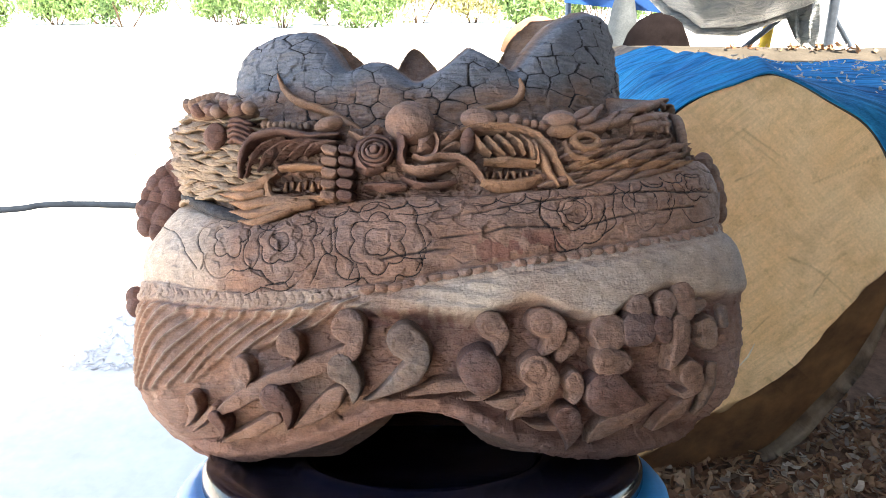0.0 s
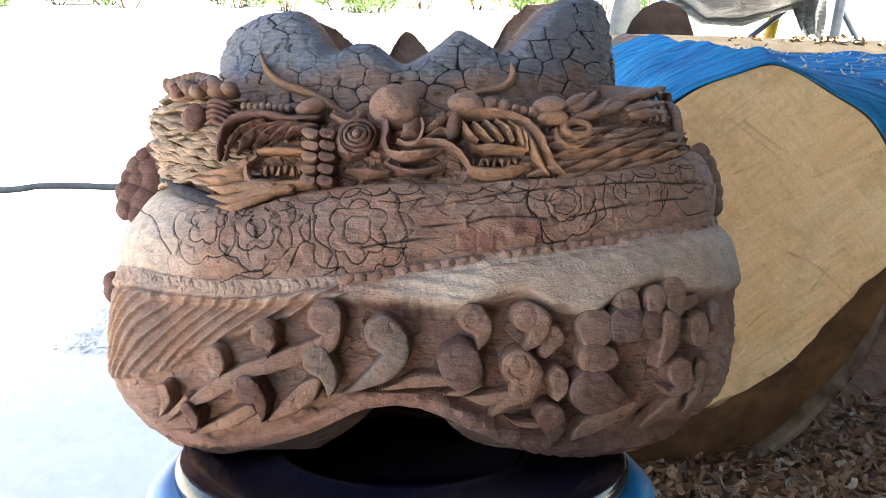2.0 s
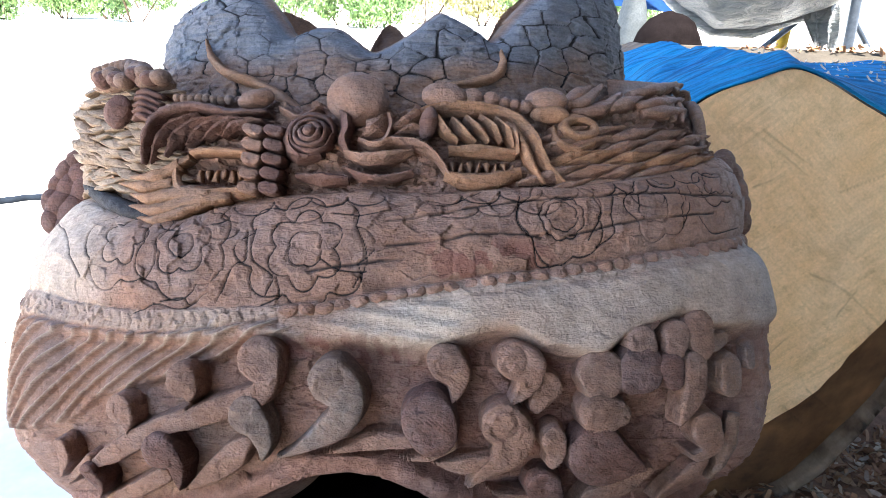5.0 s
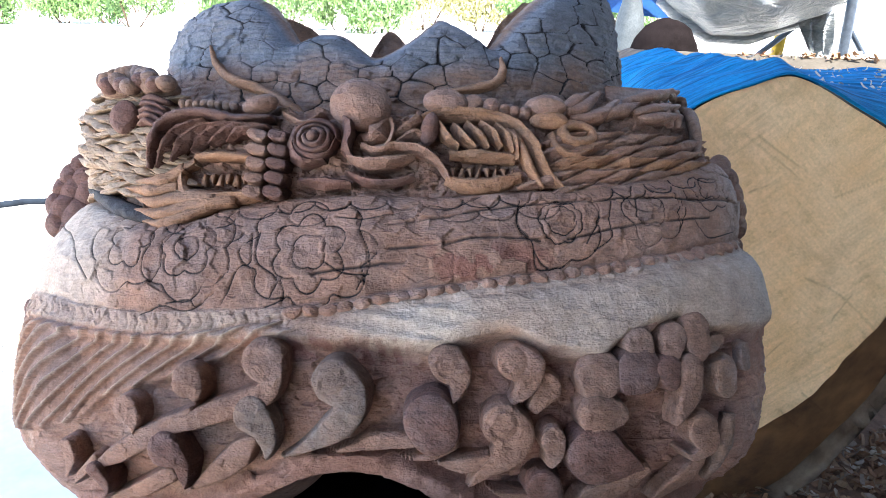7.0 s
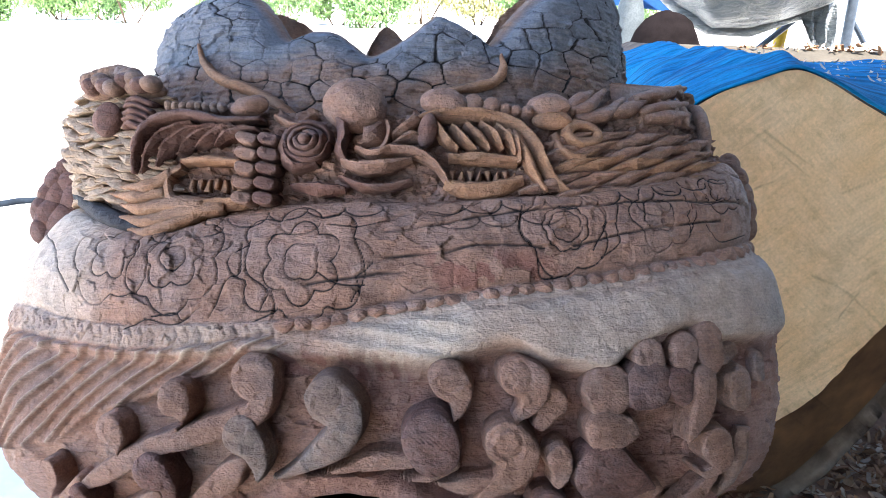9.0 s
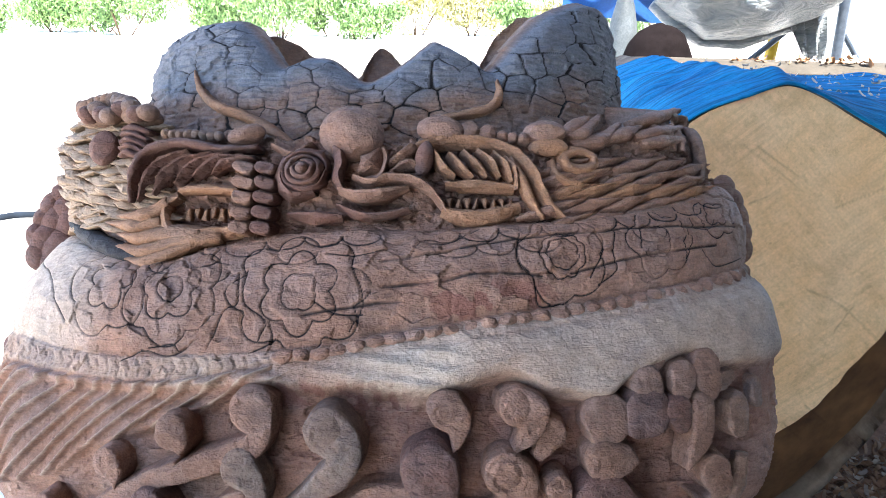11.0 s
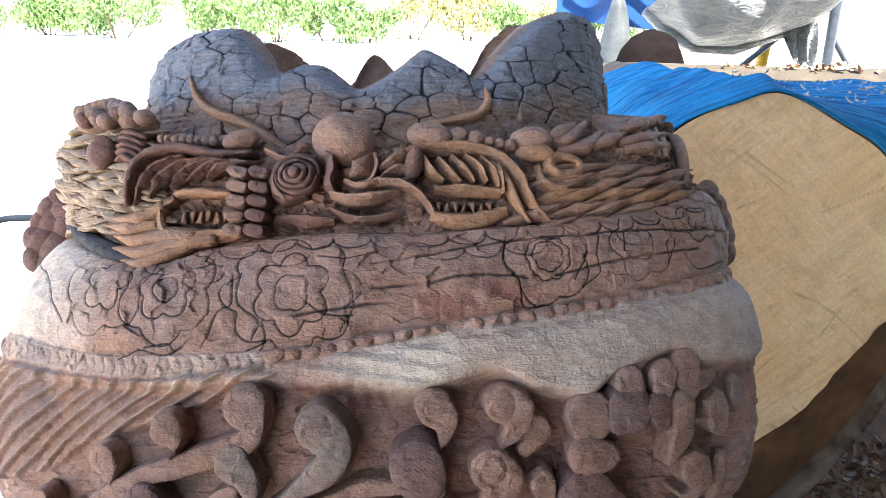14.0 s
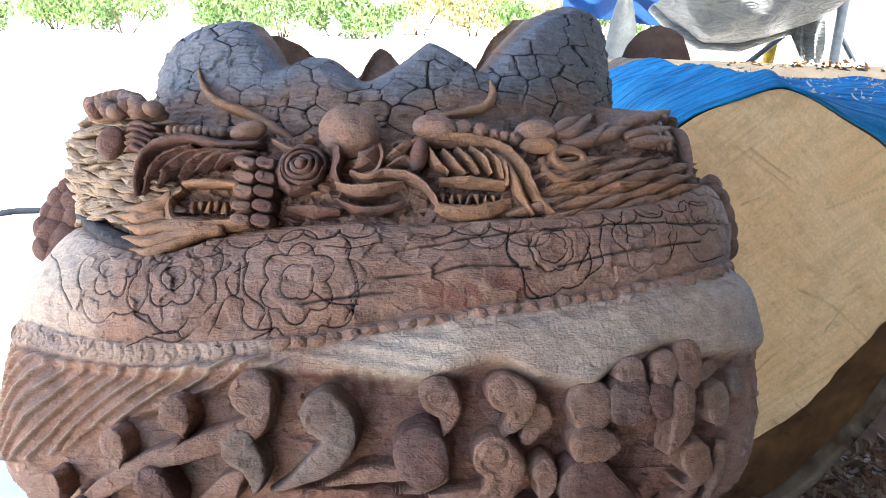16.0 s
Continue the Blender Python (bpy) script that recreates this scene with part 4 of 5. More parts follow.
# ---- the great log ----
def log_materials():
    w = Mat("cut_log_face", 0.9, spec=0.2)
    co = w.scaled((1, 0.2, 1))
    c = w.mix(w.ramp(w.noise(3.0, 4, co), [(0.3, 0.0), (0.7, 1.0)]), (0.80, 0.48, 0.22), (0.88, 0.62, 0.36))
    saw = w.t.nodes.new("ShaderNodeMapping")
    w.put(saw.inputs["Vector"], w.co)
    saw.inputs["Rotation"].default_value = (0, 0.7, 0)
    patch = w.ramp(w.noise(5, 3), [(0.42, 0.0), (0.6, 1.0)])
    c = w.mix(w.math("MULTIPLY", patch, 0.4), c, w.ramp(w.noise(1.0, 5, w.scaled((3, 3, 60), saw.outputs[0]), 0.7), [(0.35, 0.6), (0.6, 1.15)]), "MULTIPLY")
    cross = w.t.nodes.new("ShaderNodeMapping")
    w.put(cross.inputs["Vector"], w.co)
    cross.inputs["Rotation"].default_value = (0, -0.75, 0)
    c = w.mix(w.math("MULTIPLY", w.math("SUBTRACT", 1.0, patch), 0.3), c, w.ramp(w.noise(1.0, 5, w.scaled((4, 3, 80), cross.outputs[0]), 0.7), [(0.35, 0.6), (0.6, 1.15)]), "MULTIPLY")
    c = w.mix(w.math("MULTIPLY", w.ramp(w.noise(26, 5, rough=0.75), [(0.55, 0.0), (0.7, 1.0)]), 0.35), c, (0.38, 0.22, 0.10))
    c = w.mix(0.5, c, w.ramp(w.noise(160, 3), [(0.3, 0.75), (0.7, 1.15)]), "MULTIPLY")
    c = w.mix(w.math("MULTIPLY", w.ramp(w.noise(7, 5), [(0.52, 0.0), (0.75, 1.0)]), 0.5), c, (0.33, 0.18, 0.08))
    # dark brown mix that paints the shade of the undercut foot
    foot_shade = w.mix(w.ramp(w.noise(9, 5), [(0.3, 0.0), (0.7, 1.0)]), (0.085, 0.043, 0.025), (0.26, 0.13, 0.058))
    c = w.mix(w.attr("foot_shade"), c, foot_shade)
    c = w.mix(w.attr("cut"), c, (0.05, 0.03, 0.02))
    n = w.bump(w.noise(30, 4), 0.3, 0.004)
    face = w.done(c, w.bump(w.noise(220, 3), 0.3, 0.002, n))
    w = Mat("log_bark", 0.9, spec=0.2)
    c = w.mix(w.ramp(w.noise(14, 5), [(0.3, 0.0), (0.7, 1.0)]), (0.07, 0.045, 0.03), (0.19, 0.14, 0.10))
    bark = w.done(c, w.bump(w.noise(1.0, 5, w.scaled((30, 6, 30))), 0.8, 0.01))
    return face, bark


LOG_FACE, LOG_BARK = log_materials()
LOG_X, LOG_Y, LOG_Z = 0.79, 1.66, 0.605
log = thing("sawn_log", pose(LOG_X, LOG_Y, 0.0), "large sawn log with a pale tan cut face, shade painted dark along its foot", "log")


def log_outline(a):
    """Half-widths of the uneven trunk at the angle a (0 = up, clockwise seen from the front)."""
    bump_ = 1 + 0.012 * np.sin(3 * a + 1) + 0.010 * np.sin(7 * a + 2) + 0.006 * np.sin(13 * a)
    peak = 1 + 0.02 * np.exp(-(np.angle(np.exp(1j * a)) / 0.12) ** 2)
    return 0.475 * np.sin(a) * bump_, 0.60 * np.cos(a) * bump_ * peak


a = np.linspace(0, math.tau, 480, endpoint=False)[None, :]
q = np.linspace(1, 0.0, 300)[:, None] ** 0.8
ex, ez = log_outline(a)
FX, FZ = q * ex, q * ez + LOG_Z
FY = 0.004 * wander(FX, FZ, 6, 71)
# dark, ragged band along the foot of the face: undercut shade as colour
mark = edge(-400, 60, -190, 90, -50, 215, 60, 285, 150, 345, 230, 430, 330, 600, 480, 800)
foot_shade = np.clip((mark(FX) - FZ + 0.012 * wander(FX, FZ, 40, 73)) / 0.02 + 0.5, 0, 1)
FY += 0.012 * foot_shade + 0.22 * np.clip(mark(FX) - FZ, 0, 0.5)
split = np.zeros_like(FX)
for line in (pairs(150, 380, 195, 335, 235, 300), pairs(141, 753, 233, 712, 349, 614), pairs(198, 433, 306, 340), pairs(-71, 1102, 9, 1049, 88, 994), pairs(-43, 1102, 21, 1060, 94, 1016), pairs(189, 1152, 151, 1131), pairs(341, 1031, 250, 994, 170, 957), pairs(-36, 964, 32, 994), pairs(230, 645, 263, 712), pairs(79, 524, 118, 576)):
    d = near_line(FX, FZ, spline(line, 4), 0.02)
    split = np.maximum(split, 0.28 * np.exp(-(d / 0.0024) ** 2) * (d < 0.019) * np.clip(0.7 + 0.8 * wander(FX, FZ, 60, 74), 0.1, 1))
FY += 0.006 * split
part("cut_face", grid_mesh("cut_face", np.stack([FX, FY, FZ], -1), True, {"foot_shade": foot_shade, "cut": split}), LOG_FACE, log, "pale tan chainsawn face with the undercut's shade painted brown")
s = np.linspace(0, 1, 40)[:, None]
ring = 1 + 0.012 * wander(a * 3 + 0 * s, s * 4 + 0 * a, 3, 75)
BX, BZ = ex * ring, ez * ring + LOG_Z
part("bark", grid_mesh("bark", np.stack([BX, FY[0][None, :] * (s < 0.01) + s * 1.35, np.maximum(BZ, 0.0)], -1), True), LOG_BARK, log, "dark rough bark")

# blue netting thrown over the log
w = Mat("blue_netting", 0.9, spec=0.1)
c = w.mix(w.ramp(w.noise(5, 5), [(0.3, 0.0), (0.7, 1.0)]), (0.004, 0.10, 0.25), (0.010, 0.19, 0.38))
c = w.mix(0.8, c, w.ramp(w.noise(1.0, 2, w.scaled((5, 75, 5))), [(0.35, 0.45), (0.6, 1.25)]), "MULTIPLY")
weave = w.noise(1.0, 2, w.scaled((12, 240, 240)))
c = w.mix(0.5, c, w.ramp(weave, [(0.3, 0.55), (0.6, 1.2)]), "MULTIPLY")
NET = w.done(c, w.bump(weave, 0.6, 0.005))
na = np.linspace(-1.15, 1.35, 200)[None, :]
ns = np.linspace(0, 1, 60)[:, None]
nx, nz = log_outline(na)
ruck = 0.010 + 0.007 * (1 + wander(na * 2 + 0 * ns, ns * 3 + 0 * na, 4, 81)) + 0.02 * np.exp(-((na - 0.02 - 0.35 * ns) / 0.05) ** 2)
ruck = ruck + 0.0022 * np.sin(ns * 95 + 3 * na) + 0.006 * wander(na * 3 + 0 * ns, ns * 5 + 0 * na, 5, 84)
ruck = ruck * (0.12 + 0.88 * np.clip(ns * 7, 0, 1)) + 0.004
hem = -0.012 + 0.02 * np.abs(wander(na + 0 * ns, 0 * na + 0 * ns, 5, 83)) * (ns < 0.02)
spread = np.clip(ns * 2.6, 0, 1) ** 0.8 * np.clip(na / 0.25, 0, 1)
nx = nx * (1 + 1.3 * spread)
nz = nz + (0.565 - nz) * spread
net = thing("shade_net", pose(LOG_X, LOG_Y, 0.0), "bright blue woven net draped over the log, littered with chips", "net")
part("cloth", grid_mesh("cloth", np.stack([nx * 1.015 + 0 * ns, hem + ns * 0.98 + 0.0 * na, nz + LOG_Z + ruck], -1), False), NET, net)
part("hem", smooth(sweep(bmesh.new(), [Vector((float(nx[0, k]) * 1.015, float(hem[0, k]), float(nz[0, k]) + LOG_Z + float(ruck[0, k]))) for k in range(0, 200, 2)], [0.004] * 100, 8)), NET, net, "rolled blue hem")
splinter = thing("wood_splinter", pose(LOG_X + 0.07, LOG_Y - 0.012, 0.46, 0, 25, 0), "pale splinter stuck to the log's cut face", "splinter")
part("sliver", smooth(sweep(bmesh.new(), [(0, 0, -0.04), (0.003, -0.004, 0), (0, 0, 0.04)], [0.001, 0.003, 0.001], 6)), plain("pale_splinter", (0.7, 0.58, 0.42), 0.8), splinter)

# ---- chips and sawdust round the log ----
def chip_material():
    w = Mat("wood_chip", 0.85, spec=0.2)
    c = w.ramp(w.math("FRACT", w.math("ADD", w.island(), w.rnd())), [(0.0, (0.17, 0.08, 0.045)), (0.35, (0.27, 0.14, 0.075)), (0.65, (0.32, 0.20, 0.12)), (0.85, (0.20, 0.15, 0.12)), (1.0, (0.45, 0.35, 0.26))])
    return w.done(w.mix(0.4, c, w.ramp(w.noise(90, 3), [(0.3, 0.6), (0.7, 1.2)]), "MULTIPLY"))


CHIP = chip_material()


def curl(r, size):
    """Points and faces of one curled shaving, thick enough to have two sides."""
    n, bend, wide = 5, r.uniform(0.4, 2.6), r.uniform(0.2, 0.5)
    P, Q = [], []
    for k in range(n):
        a = bend * (k / (n - 1) - 0.5)
        for side in (-1, 1):
            for up in (0, 0.06):
                P.append((size * math.sin(a) / bend * 1.2, size * wide * side * (1 - 0.5 * abs(k / (n - 1) - 0.5)) / 2, size * ((1 - math.cos(a)) / bend + up)))
    for k in range(n - 1):
        a = 4 * k
        for f in ((0, 2, 6, 4), (1, 5, 7, 3), (0, 4, 5, 1), (2, 3, 7, 6)):
            Q.append([a + i for i in f])
    Q += [[0, 1, 3, 2], [4 * n - 4, 4 * n - 2, 4 * n - 1, 4 * n - 3]]
    return P, Q


def scatter(name, count, spot, lo, hi, material, label, category, seed, lift=0.0):
    r = random.Random(seed)
    P, Q = [], []
    for _ in range(count):
        x, y, z = spot(r)
        p, q = curl(r, r.uniform(lo, hi))
        m = pose(x, y, z + lift + r.uniform(0, 0.012), r.gauss(0, 28) + (180 if r.random() < 0.5 else 0), r.gauss(0, 28), r.uniform(0, 360))
        b = len(P)
        P += [tuple(m @ Vector(c)) for c in p]
        Q += [[b + i for i in f] for f in q]
    me = bpy.data.meshes.new(name)
    me.from_pydata(P, [], Q)
    me.materials.append(material)
    return tagged(new(name, me), label, category, kind="stuff")


def heap(x, y):
    return 0.02 + 0.05 * math.exp(-((x - 1.3) / 0.5) ** 2 - ((y - 1.5) / 0.4) ** 2)


def by_log(r):
    x, y = r.uniform(0.45, 1.9), r.uniform(0.75, 2.1)
    return x, y, heap(x, y)


SAWDUST = plain("sawdust", (0.17, 0.095, 0.058), 0.95, 0.35, 25, bump=0.6)
sheet("floor", -0.35, 7.0, -3.9, 4.0, 120, 120, lambda X, Y: 0.012 + 0.05 * np.exp(-((X - 1.3) / 0.5) ** 2 - ((Y - 1.5) / 0.4) ** 2) + 0.004 * wander(X, Y, 9, 91) - 0.02 * np.clip((-0.1 - X) / 0.25, 0, 1), SAWDUST, "workshop floor covered with brown sawdust", "floor")
heap_thing = thing("shavings_heap", pose(0, 0, 0), "loose curled wood shavings lying on the sawdust by the log", "wood shavings")
curls, cr = [], random.Random(51)
for _ in range(8):
    p, q = curl(cr, cr.uniform(0.04, 0.065))
    me = bpy.data.meshes.new("shaving")
    me.from_pydata(p, [], q)
    me.materials.append(CHIP)
    curls.append(me)
for _ in range(260):
    x, y = cr.uniform(0.55, 1.45), cr.uniform(0.85, 1.62)
    ob = new("shaving", cr.choice(curls))
    ob.parent = heap_thing
    ob.matrix_basis = pose(x, y, heap(x, y) + cr.uniform(0.01, 0.022), cr.gauss(0, 25) + (180 if cr.random() < 0.5 else 0), cr.gauss(0, 25), cr.uniform(0, 360))
scatter("wood_shavings", 5200, by_log, 0.018, 0.055, CHIP, "curled wood shavings and chips heaped by the log", "wood shavings", 5)


def on_net(r):
    i, j = r.randrange(8, 58), r.randrange(95, 185)
    return LOG_X + float(nx[i, j]) * 1.015, LOG_Y + float(ns[i, 0]) * 0.98, LOG_Z + float(nz[i, j]) + float(ruck[i, j])


scatter("net_chips", 260, on_net, 0.008, 0.022, plain("pale_chip", (0.56, 0.45, 0.34), 0.85), "small pale chips lying on the blue net", "wood chips", 6)

# ---- things beyond the log ----
GREYWOOD = plain("grey_log_wood", (0.065, 0.055, 0.042), 0.9, 0.25, 8, bump=0.5, spec=0.1)
grey_log = thing("grey_log", pose(2.3, 3.28, 0.60), "weathered grey log lying behind the sawn log", "log")
LA = np.linspace(0, math.tau, 72, endpoint=False)[None, :]
LS = np.linspace(-1.75, 2.6, 60)[:, None]
lr = 0.608 + 0.012 * wander(LA * 2 + 0 * LS, LS + 0 * LA, 3, 95)
part("trunk", grid_mesh("trunk", np.stack([LS + 0 * LA, lr * np.cos(LA), lr * np.sin(LA)], -1), True), GREYWOOD, grey_log)
bm = bmesh.new()
for x in (-1.75, 2.6):
    bmesh.ops.create_circle(bm, cap_ends=True, radius=0.59, segments=48, matrix=pose(x, 0, 0, 0, 90, 0))
part("sawn_end", bm, GREYWOOD, grey_log)
scatter("bark_litter", 60, lambda r: (r.uniform(1.3, 2.0), 3.22 + r.uniform(-0.06, 0.06), 1.205), 0.02, 0.06, CHIP, "dry brown bark litter on the grey log", "bark litter", 8)


def tube(name, path, r, material, parent, label=""):
    q = [Vector(p) for p in path]
    return part(name, smooth(sweep(bmesh.new(), q, [r] * len(q), 12, 1.0, (0.3, 0.9, 0.2))), material, parent, label)


TY = 4.3
rack = thing("tube_rack", pose(0, TY, 0), "grey steel tube rack standing in the yard behind the logs", "rack")
PA, PB = (2.406, 1.165), (2.397, 1.500)
tube("leg", [(PA[0] - 0.16, 0, 0.0), (PA[0], 0, PA[1]), (PB[0], 0, PB[1]), (PB[0] + 0.05, 0, 2.1)], 0.030, STEEL, rack)
PC, PD = (1.903, 1.151), (2.147, 1.364)
tube("brace", [(PC[0] - 0.9, 0.05, 0.02), (PC[0], 0.05, PC[1]), (PD[0], 0.05, PD[1]), (PB[0], 0.05, PB[1])], 0.018, STEEL, rack)
PE, PF = (2.413, 1.354), (2.556, 1.171)
tube("brace", [(PB[0], 0.02, PB[1]), (PE[0], 0.03, PE[1]), (PF[0], 0.03, PF[1]), (PF[0] + 0.45, 0.03, 0.0)], 0.016, STEEL, rack)
tube("rail", [(1.0, 0.0, 2.1), (PB[0] + 0.6, 0.0, 2.1)], 0.022, STEEL, rack)

# sagging white plastic sheet hung in the rack
w = Mat("white_plastic_sheet", 0.35)
crease = w.noise(7, 5, w.scaled((1, 1, 3)), 0.65, 1.5)
SHEETING = w.done(w.mix(w.ramp(crease, [(0.35, 0.0), (0.65, 1.0)]), (0.16, 0.19, 0.21), (0.32, 0.33, 0.33)), w.bump(crease, 0.8, 0.06))
sag = thing("plastic_sheet", pose(0, TY, 0), "crumpled white plastic sheet sagging from the rack", "plastic sheet")
sag_line = ((1.261, 1.468), (1.392, 1.371), (1.578, 1.279), (1.807, 1.272), (2.041, 1.338), (2.219, 1.410), (2.273, 1.484))
gx = np.linspace(sag_line[0][0], sag_line[-1][0], 90)[None, :]
gk = np.linspace(0, 1, 50)[:, None]
gz = np.interp(gx, [p[0] for p in sag_line], [p[1] for p in sag_line])
bulge = np.sin(np.pi * gk)
part("cloth", grid_mesh("cloth", np.stack([gx + 0 * gk, -0.02 - 0.35 * bulge ** 0.7 + 0.03 * wander(gx * 4 + 0 * gk, gk * 3 + 0 * gx, 3, 97), gz + (2.05 - gz) * gk ** 1.3 + 0.012 * wander(gx * 3 + 0 * gk, gk * 2, 6, 98)], -1), False), SHEETING, sag)
part("fold", smooth(sweep(bmesh.new(), [Vector((p[0], -0.02, p[1] + 0.01 * math.sin(i * 2))) for i, p in enumerate(sag_line)], [0.03, 0.05, 0.04, 0.05, 0.04, 0.05, 0.03], 10)), SHEETING, sag)
rag = thing("white_rag", pose(0, TY - 0.05, 0), "white rag hanging from the steel rack", "rag")
RA, RB = (2.147, 1.419), (2.237, 1.174)
rk = np.linspace(0, 1, 30)[:, None]
rx_ = np.linspace(-1, 1, 24)[None, :]
part("cloth", grid_mesh("cloth", np.stack([RA[0] + (RB[0] - RA[0]) * rk + rx_ * (0.14 - 0.08 * rk), 0.03 * np.sin(rx_ * 9 + 3 * rk) + 0 * rx_, RA[1] + (RB[1] - RA[1]) * rk + 0.03 * np.sin(rx_ * 5) * rk], -1), False), SHEETING, rag)
post = thing("yellow_post", pose(0, TY + 0.1, 0), "yellow painted post standing in the yard", "post")
YA, YB = (2.055, 1.153), (2.065, 1.303)
part("pole", smooth(sweep(bmesh.new(), [(YA[0] - 0.25, 0, 0), (YA[0], 0, YA[1]), (YB[0], 0, YB[1]), (YB[0] + 0.02, 0, YB[1] + 0.3)], [0.035] * 4, 12)), plain("yellow_paint", (0.55, 0.36, 0.03), 0.5), post)


def sack(name, x, y, z, sx, sy, sz, material, label, category, seed):
    ob = thing(name, pose(x, y, 0), label, category)
    bm = bmesh.new()
    bmesh.ops.create_icosphere(bm, subdivisions=4, radius=1.0)
    for v in bm.verts:
        c = v.co
        c.z = max(c.z, -0.8) if z > 0.5 else c.z
        c += 0.07 * noise.noise_vector(c * 2.2 + Vector((seed, 0, 0))) + 0.025 * noise.noise_vector(c * 7 + Vector((0, seed, 0)))
        v.co = Vector((c.x * sx, c.y * sy, z + c.z * sz))
    part("bag", smooth(bm), material, ob)
    return ob


SA = 1.229, 1.252
sack("brown_sack", SA[0], 3.95, SA[1] - 0.62, 0.27, 0.25, 0.74, plain("brown_sacking", (0.008, 0.006, 0.006), 0.9, 0.3, 15, bump=0.4, spec=0.02), "dark brown full sack standing behind the log", "sack", 3)
SB = 1.071, 1.387
sack("white_bag", SB[0], 4.15, SB[1] - 0.75, 0.115, 0.12, 0.93, plain("grey_bag_plastic", (0.07, 0.08, 0.085), 0.5, 0.35, 9, bump=0.6), "tall narrow whitish plastic bag", "bag", 9)
BA, BB = (0.789, 1.576), (1.774, 1.328)
tarp = thing("blue_tarp", pose(0, 4.6, 0), "dark blue tarpaulin hanging beyond the white bag", "tarpaulin")
tx = np.linspace(BA[0], BB[0] + 0.2, 60)[None, :]
tk = np.linspace(0, 1, 30)[:, None]
t_low = np.interp(tx, [BA[0], BB[0]], [(0.799, 1.422)[1], BB[1]])
part("cloth", grid_mesh("cloth", np.stack([tx + 0 * tk, 0.03 * np.sin(tx * 14 + tk * 2) + 0 * tk, t_low + (BA[1] + 0.5 - t_low) * tk], -1), False), plain("blue_tarpaulin", (0.012, 0.06, 0.20), 0.5, 0.25, 6), tarp)
tube("pole", [(BA[0] + 0.08, 0.05, 0.0), (BA[0] + 0.02, 0.05, 2.2)], 0.02, STEEL, tarp)

# ---- hose, gravel and litter in the yard ----
HOSE = plain("dark_hose_rubber", (0.012, 0.016, 0.022), 0.8, 0.3, 20, spec=0.05)
hose = thing("black_hose", pose(0, 0, 0), "dark rubber hose lying across the sunlit yard", "hose")
hp = [(*(-4.292, 4.415), 0.026), (*(-3.183, 4.540), 0.026), (*(-2.933, 4.671), 0.026), (*(-2.565, 4.686), 0.026), (*(-2.170, 4.642), 0.026), (*(-1.474, 4.526), 0.026), (*(-0.324, 4.284), 0.026)]
part("pipe", smooth(sweep(bmesh.new(), [Vector(p) for p in spline(hp, 8)], [0.024] * 49, 12, 1.0, (0, 0, 1))), HOSE, hose)
GRAVEL = plain("gravel", (0.58, 0.55, 0.52), 0.9, 0.3, 30)
scatter("gravel", 2600, lambda r: ((lambda y: (r.uniform(-4.2, -1.0) * y / 2.9, y, 0.0))(2.35 + 1.5 * r.random() ** 2)), 0.012, 0.045, GRAVEL, "loose grey gravel along the slab's edge", "gravel", 11)
scatter("yard_litter", 26, lambda r: (r.uniform(-4.5, -1.2), r.uniform(4.7, 6.5), 0.0), 0.03, 0.08, plain("dry_leaf", (0.28, 0.22, 0.17), 0.9, spec=0.1), "scattered dry leaves on the pale ground", "leaves", 12)

# ---- green edge of the yard ----
def leaf_material(name, a, b):
    w = Mat(name, 0.55)
    c = w.ramp(w.island(), [(0.0, a), (0.6, b), (1.0, tuple(1.5 * q for q in b))])
    m = w.done(c)
    w.b.inputs["Transmission Weight"].default_value = 0.0
    return m


LEAF = leaf_material("shrub_leaves", (0.05, 0.11, 0.03), (0.12, 0.20, 0.06))
LEAF_DRY = leaf_material("yellow_leaves", (0.17, 0.17, 0.06), (0.30, 0.28, 0.12))
STEM = plain("shrub_stem", (0.09, 0.06, 0.04), 0.9)


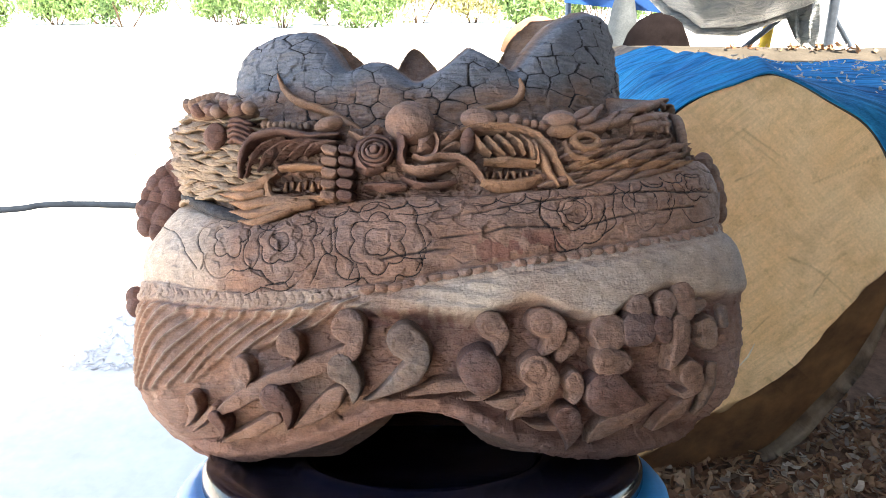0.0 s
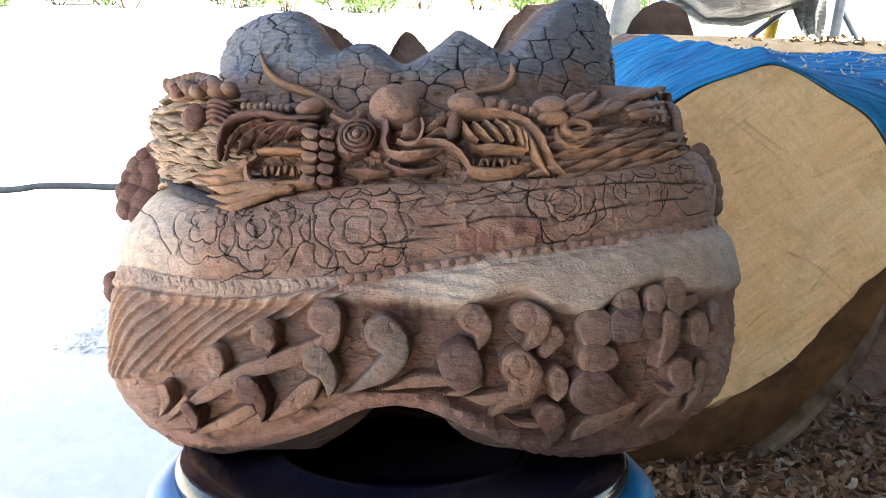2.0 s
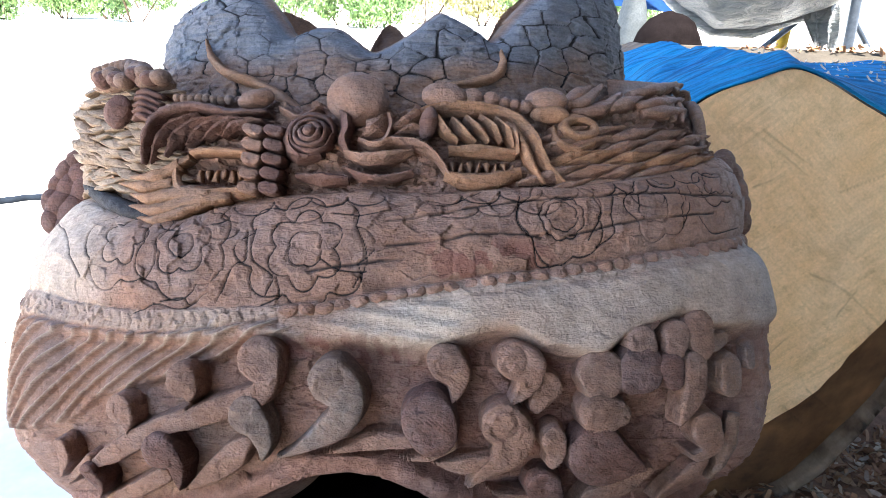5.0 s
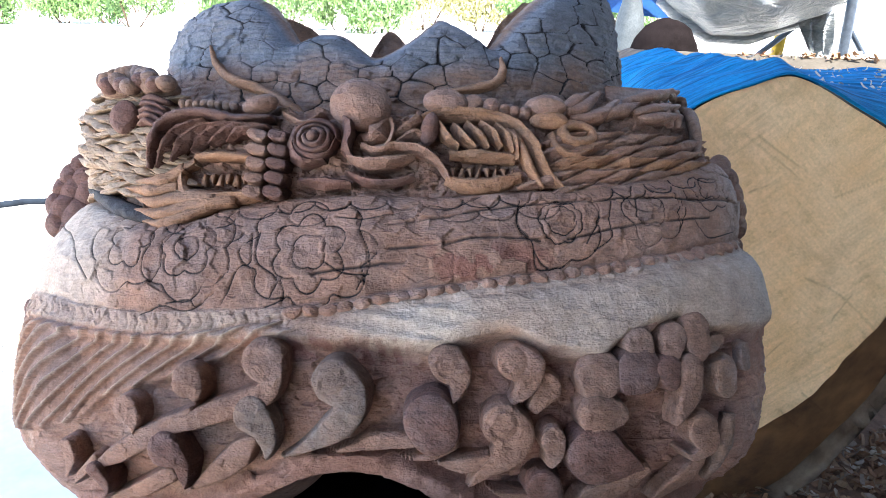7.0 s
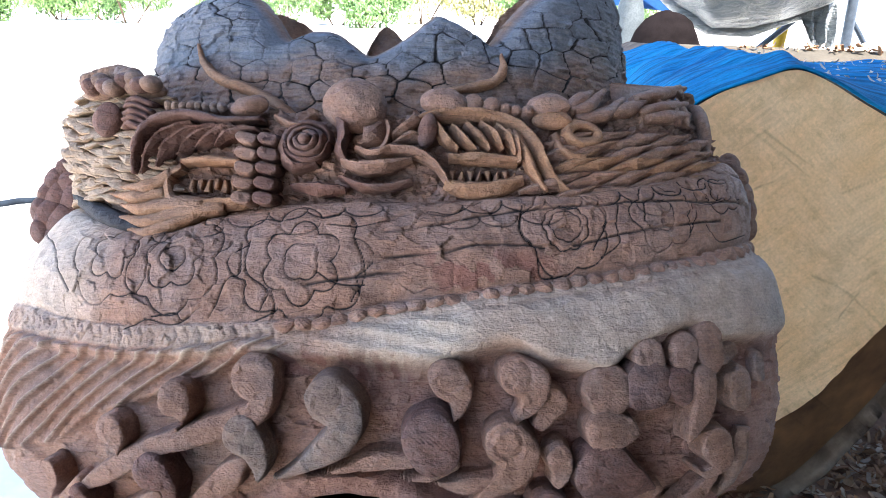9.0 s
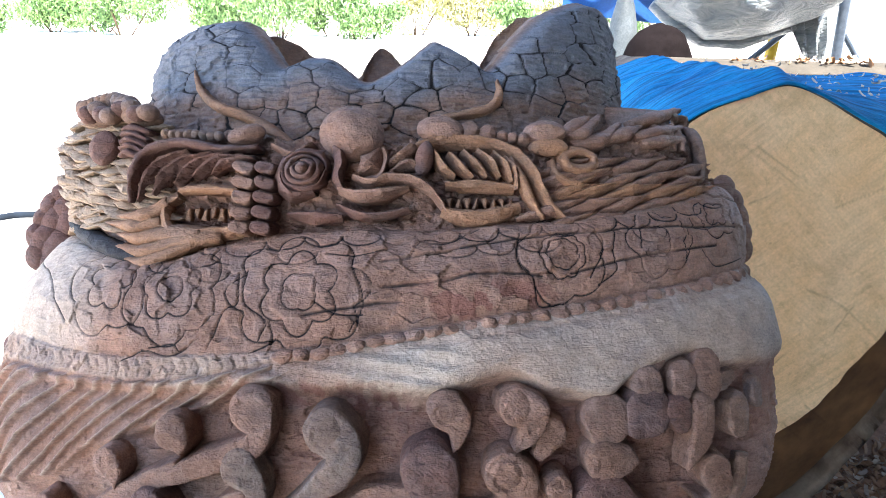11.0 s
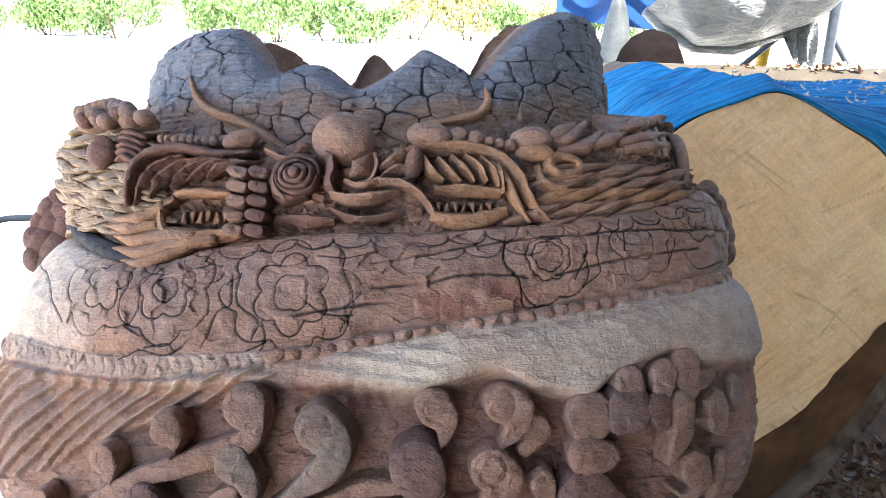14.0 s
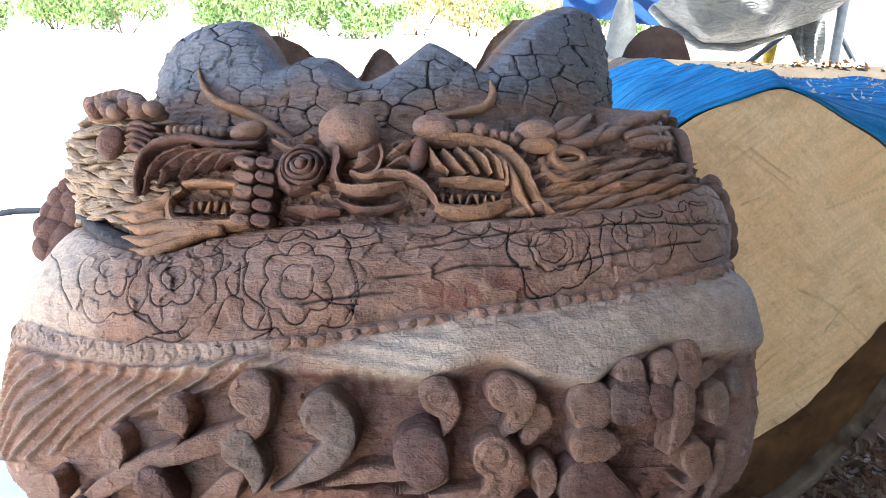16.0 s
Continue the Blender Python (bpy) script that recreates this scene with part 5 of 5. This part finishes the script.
def shrub(x, y, wide, tall, seed, material, label, name="shrub"):
    r = random.Random(seed)
    base = float(ground_height(np.array(x), np.array(y)))
    ob = thing(name, pose(x, y, base), label, "shrub", "shrubs along the yard")
    clumps = [(r.uniform(-wide, wide), r.uniform(-0.5, 0.5) * wide, tall * r.uniform(0.25, 0.95), r.uniform(0.22, 0.42) * tall) for _ in range(11)]
    for cx_, cy_, cz_, cr in clumps[:5]:
        part("stem", smooth(sweep(bmesh.new(), [(cx_ * 0.2, cy_ * 0.2, -0.05), (cx_ * 0.6, cy_ * 0.5, cz_ * 0.5), (cx_, cy_, cz_)], [0.03, 0.02, 0.01], 7)), STEM, ob)
    P, Q = [], []
    for cx_, cy_, cz_, cr in clumps:
        for _ in range(190):
            d = Vector((r.gauss(0, 1), r.gauss(0, 1), r.gauss(0, 1))).normalized() * cr * r.uniform(0.5, 1.05)
            m = Matrix.Translation((cx_ + d.x * 1.2, cy_ + d.y, max(0.05, cz_ + d.z * 0.8))) @ pose(0, 0, 0, r.uniform(0, 360), r.uniform(0, 360), r.uniform(0, 360))
            s = r.uniform(0.07, 0.16)
            b = len(P)
            P += [tuple(m @ Vector(c)) for c in ((-s, 0, 0), (0, -s * 0.4, s * 0.15), (s, 0, 0), (0, s * 0.4, s * 0.15))]
            Q.append([b, b + 1, b + 2, b + 3])
    me = bpy.data.meshes.new("leaves")
    me.from_pydata(P, [], Q)
    tagged(part("leaves", me, material, ob), kind="stuff")


sr = random.Random(21)
for k in range(16):
    y = sr.uniform(29, 36)
    x = -22 + 2.1 * k + sr.uniform(-0.5, 0.5)
    shrub(x, y, sr.uniform(1.0, 1.7), sr.uniform(1.2, 2.6), 100 + k, LEAF_DRY if k in (10, 11, 13) else LEAF, "sunlit yellow-green shrub at the edge of the yard" if k in (10, 11, 13) else "leafy green shrub at the edge of the yard")
for k in range(10):
    shrub(-26 + 4.5 * k, 48 + sr.uniform(-2, 2), 2.4, sr.uniform(3.5, 5.5), 300 + k, LEAF, "dense green bush behind the shrubs", "bush")
EARTH = plain("red_earth", (0.28, 0.13, 0.07), 0.95, 0.3, 3, bump=0.6)
sack("earth_mound", 2.6, 19.0, 0.3, 1.0, 1.2, 0.9, EARTH, "reddish-brown mound of earth in the yard", "mound", 6)


def grass_patch():
    r = random.Random(33)
    P, Q = [], []
    for _ in range(9000):
        y = r.uniform(10.5, 22)
        x = r.uniform(-0.85, 0.35) * y
        if noise.noise(Vector((x * 0.35, y * 0.35, 0))) + (y - 15) * 0.08 < r.uniform(-0.3, 0.35):
            continue
        z = float(ground_height(np.array(x), np.array(y)))
        h, a = r.uniform(0.05, 0.16), r.uniform(0, math.tau)
        b = len(P)
        P += [(x - 0.014 * math.cos(a), y - 0.014 * math.sin(a), z), (x + 0.014 * math.cos(a), y + 0.014 * math.sin(a), z), (x + r.gauss(0, 0.06), y + r.gauss(0, 0.06), z + h)]
        Q.append([b, b + 1, b + 2])
    me = bpy.data.meshes.new("grass")
    me.from_pydata(P, [], Q)
    me.materials.append(leaf_material("grass_blades", (0.24, 0.30, 0.12), (0.42, 0.46, 0.22)))
    tagged(new("grass", me), "sparse sun-bleached grass over the yard", "grass", kind="stuff")


grass_patch()
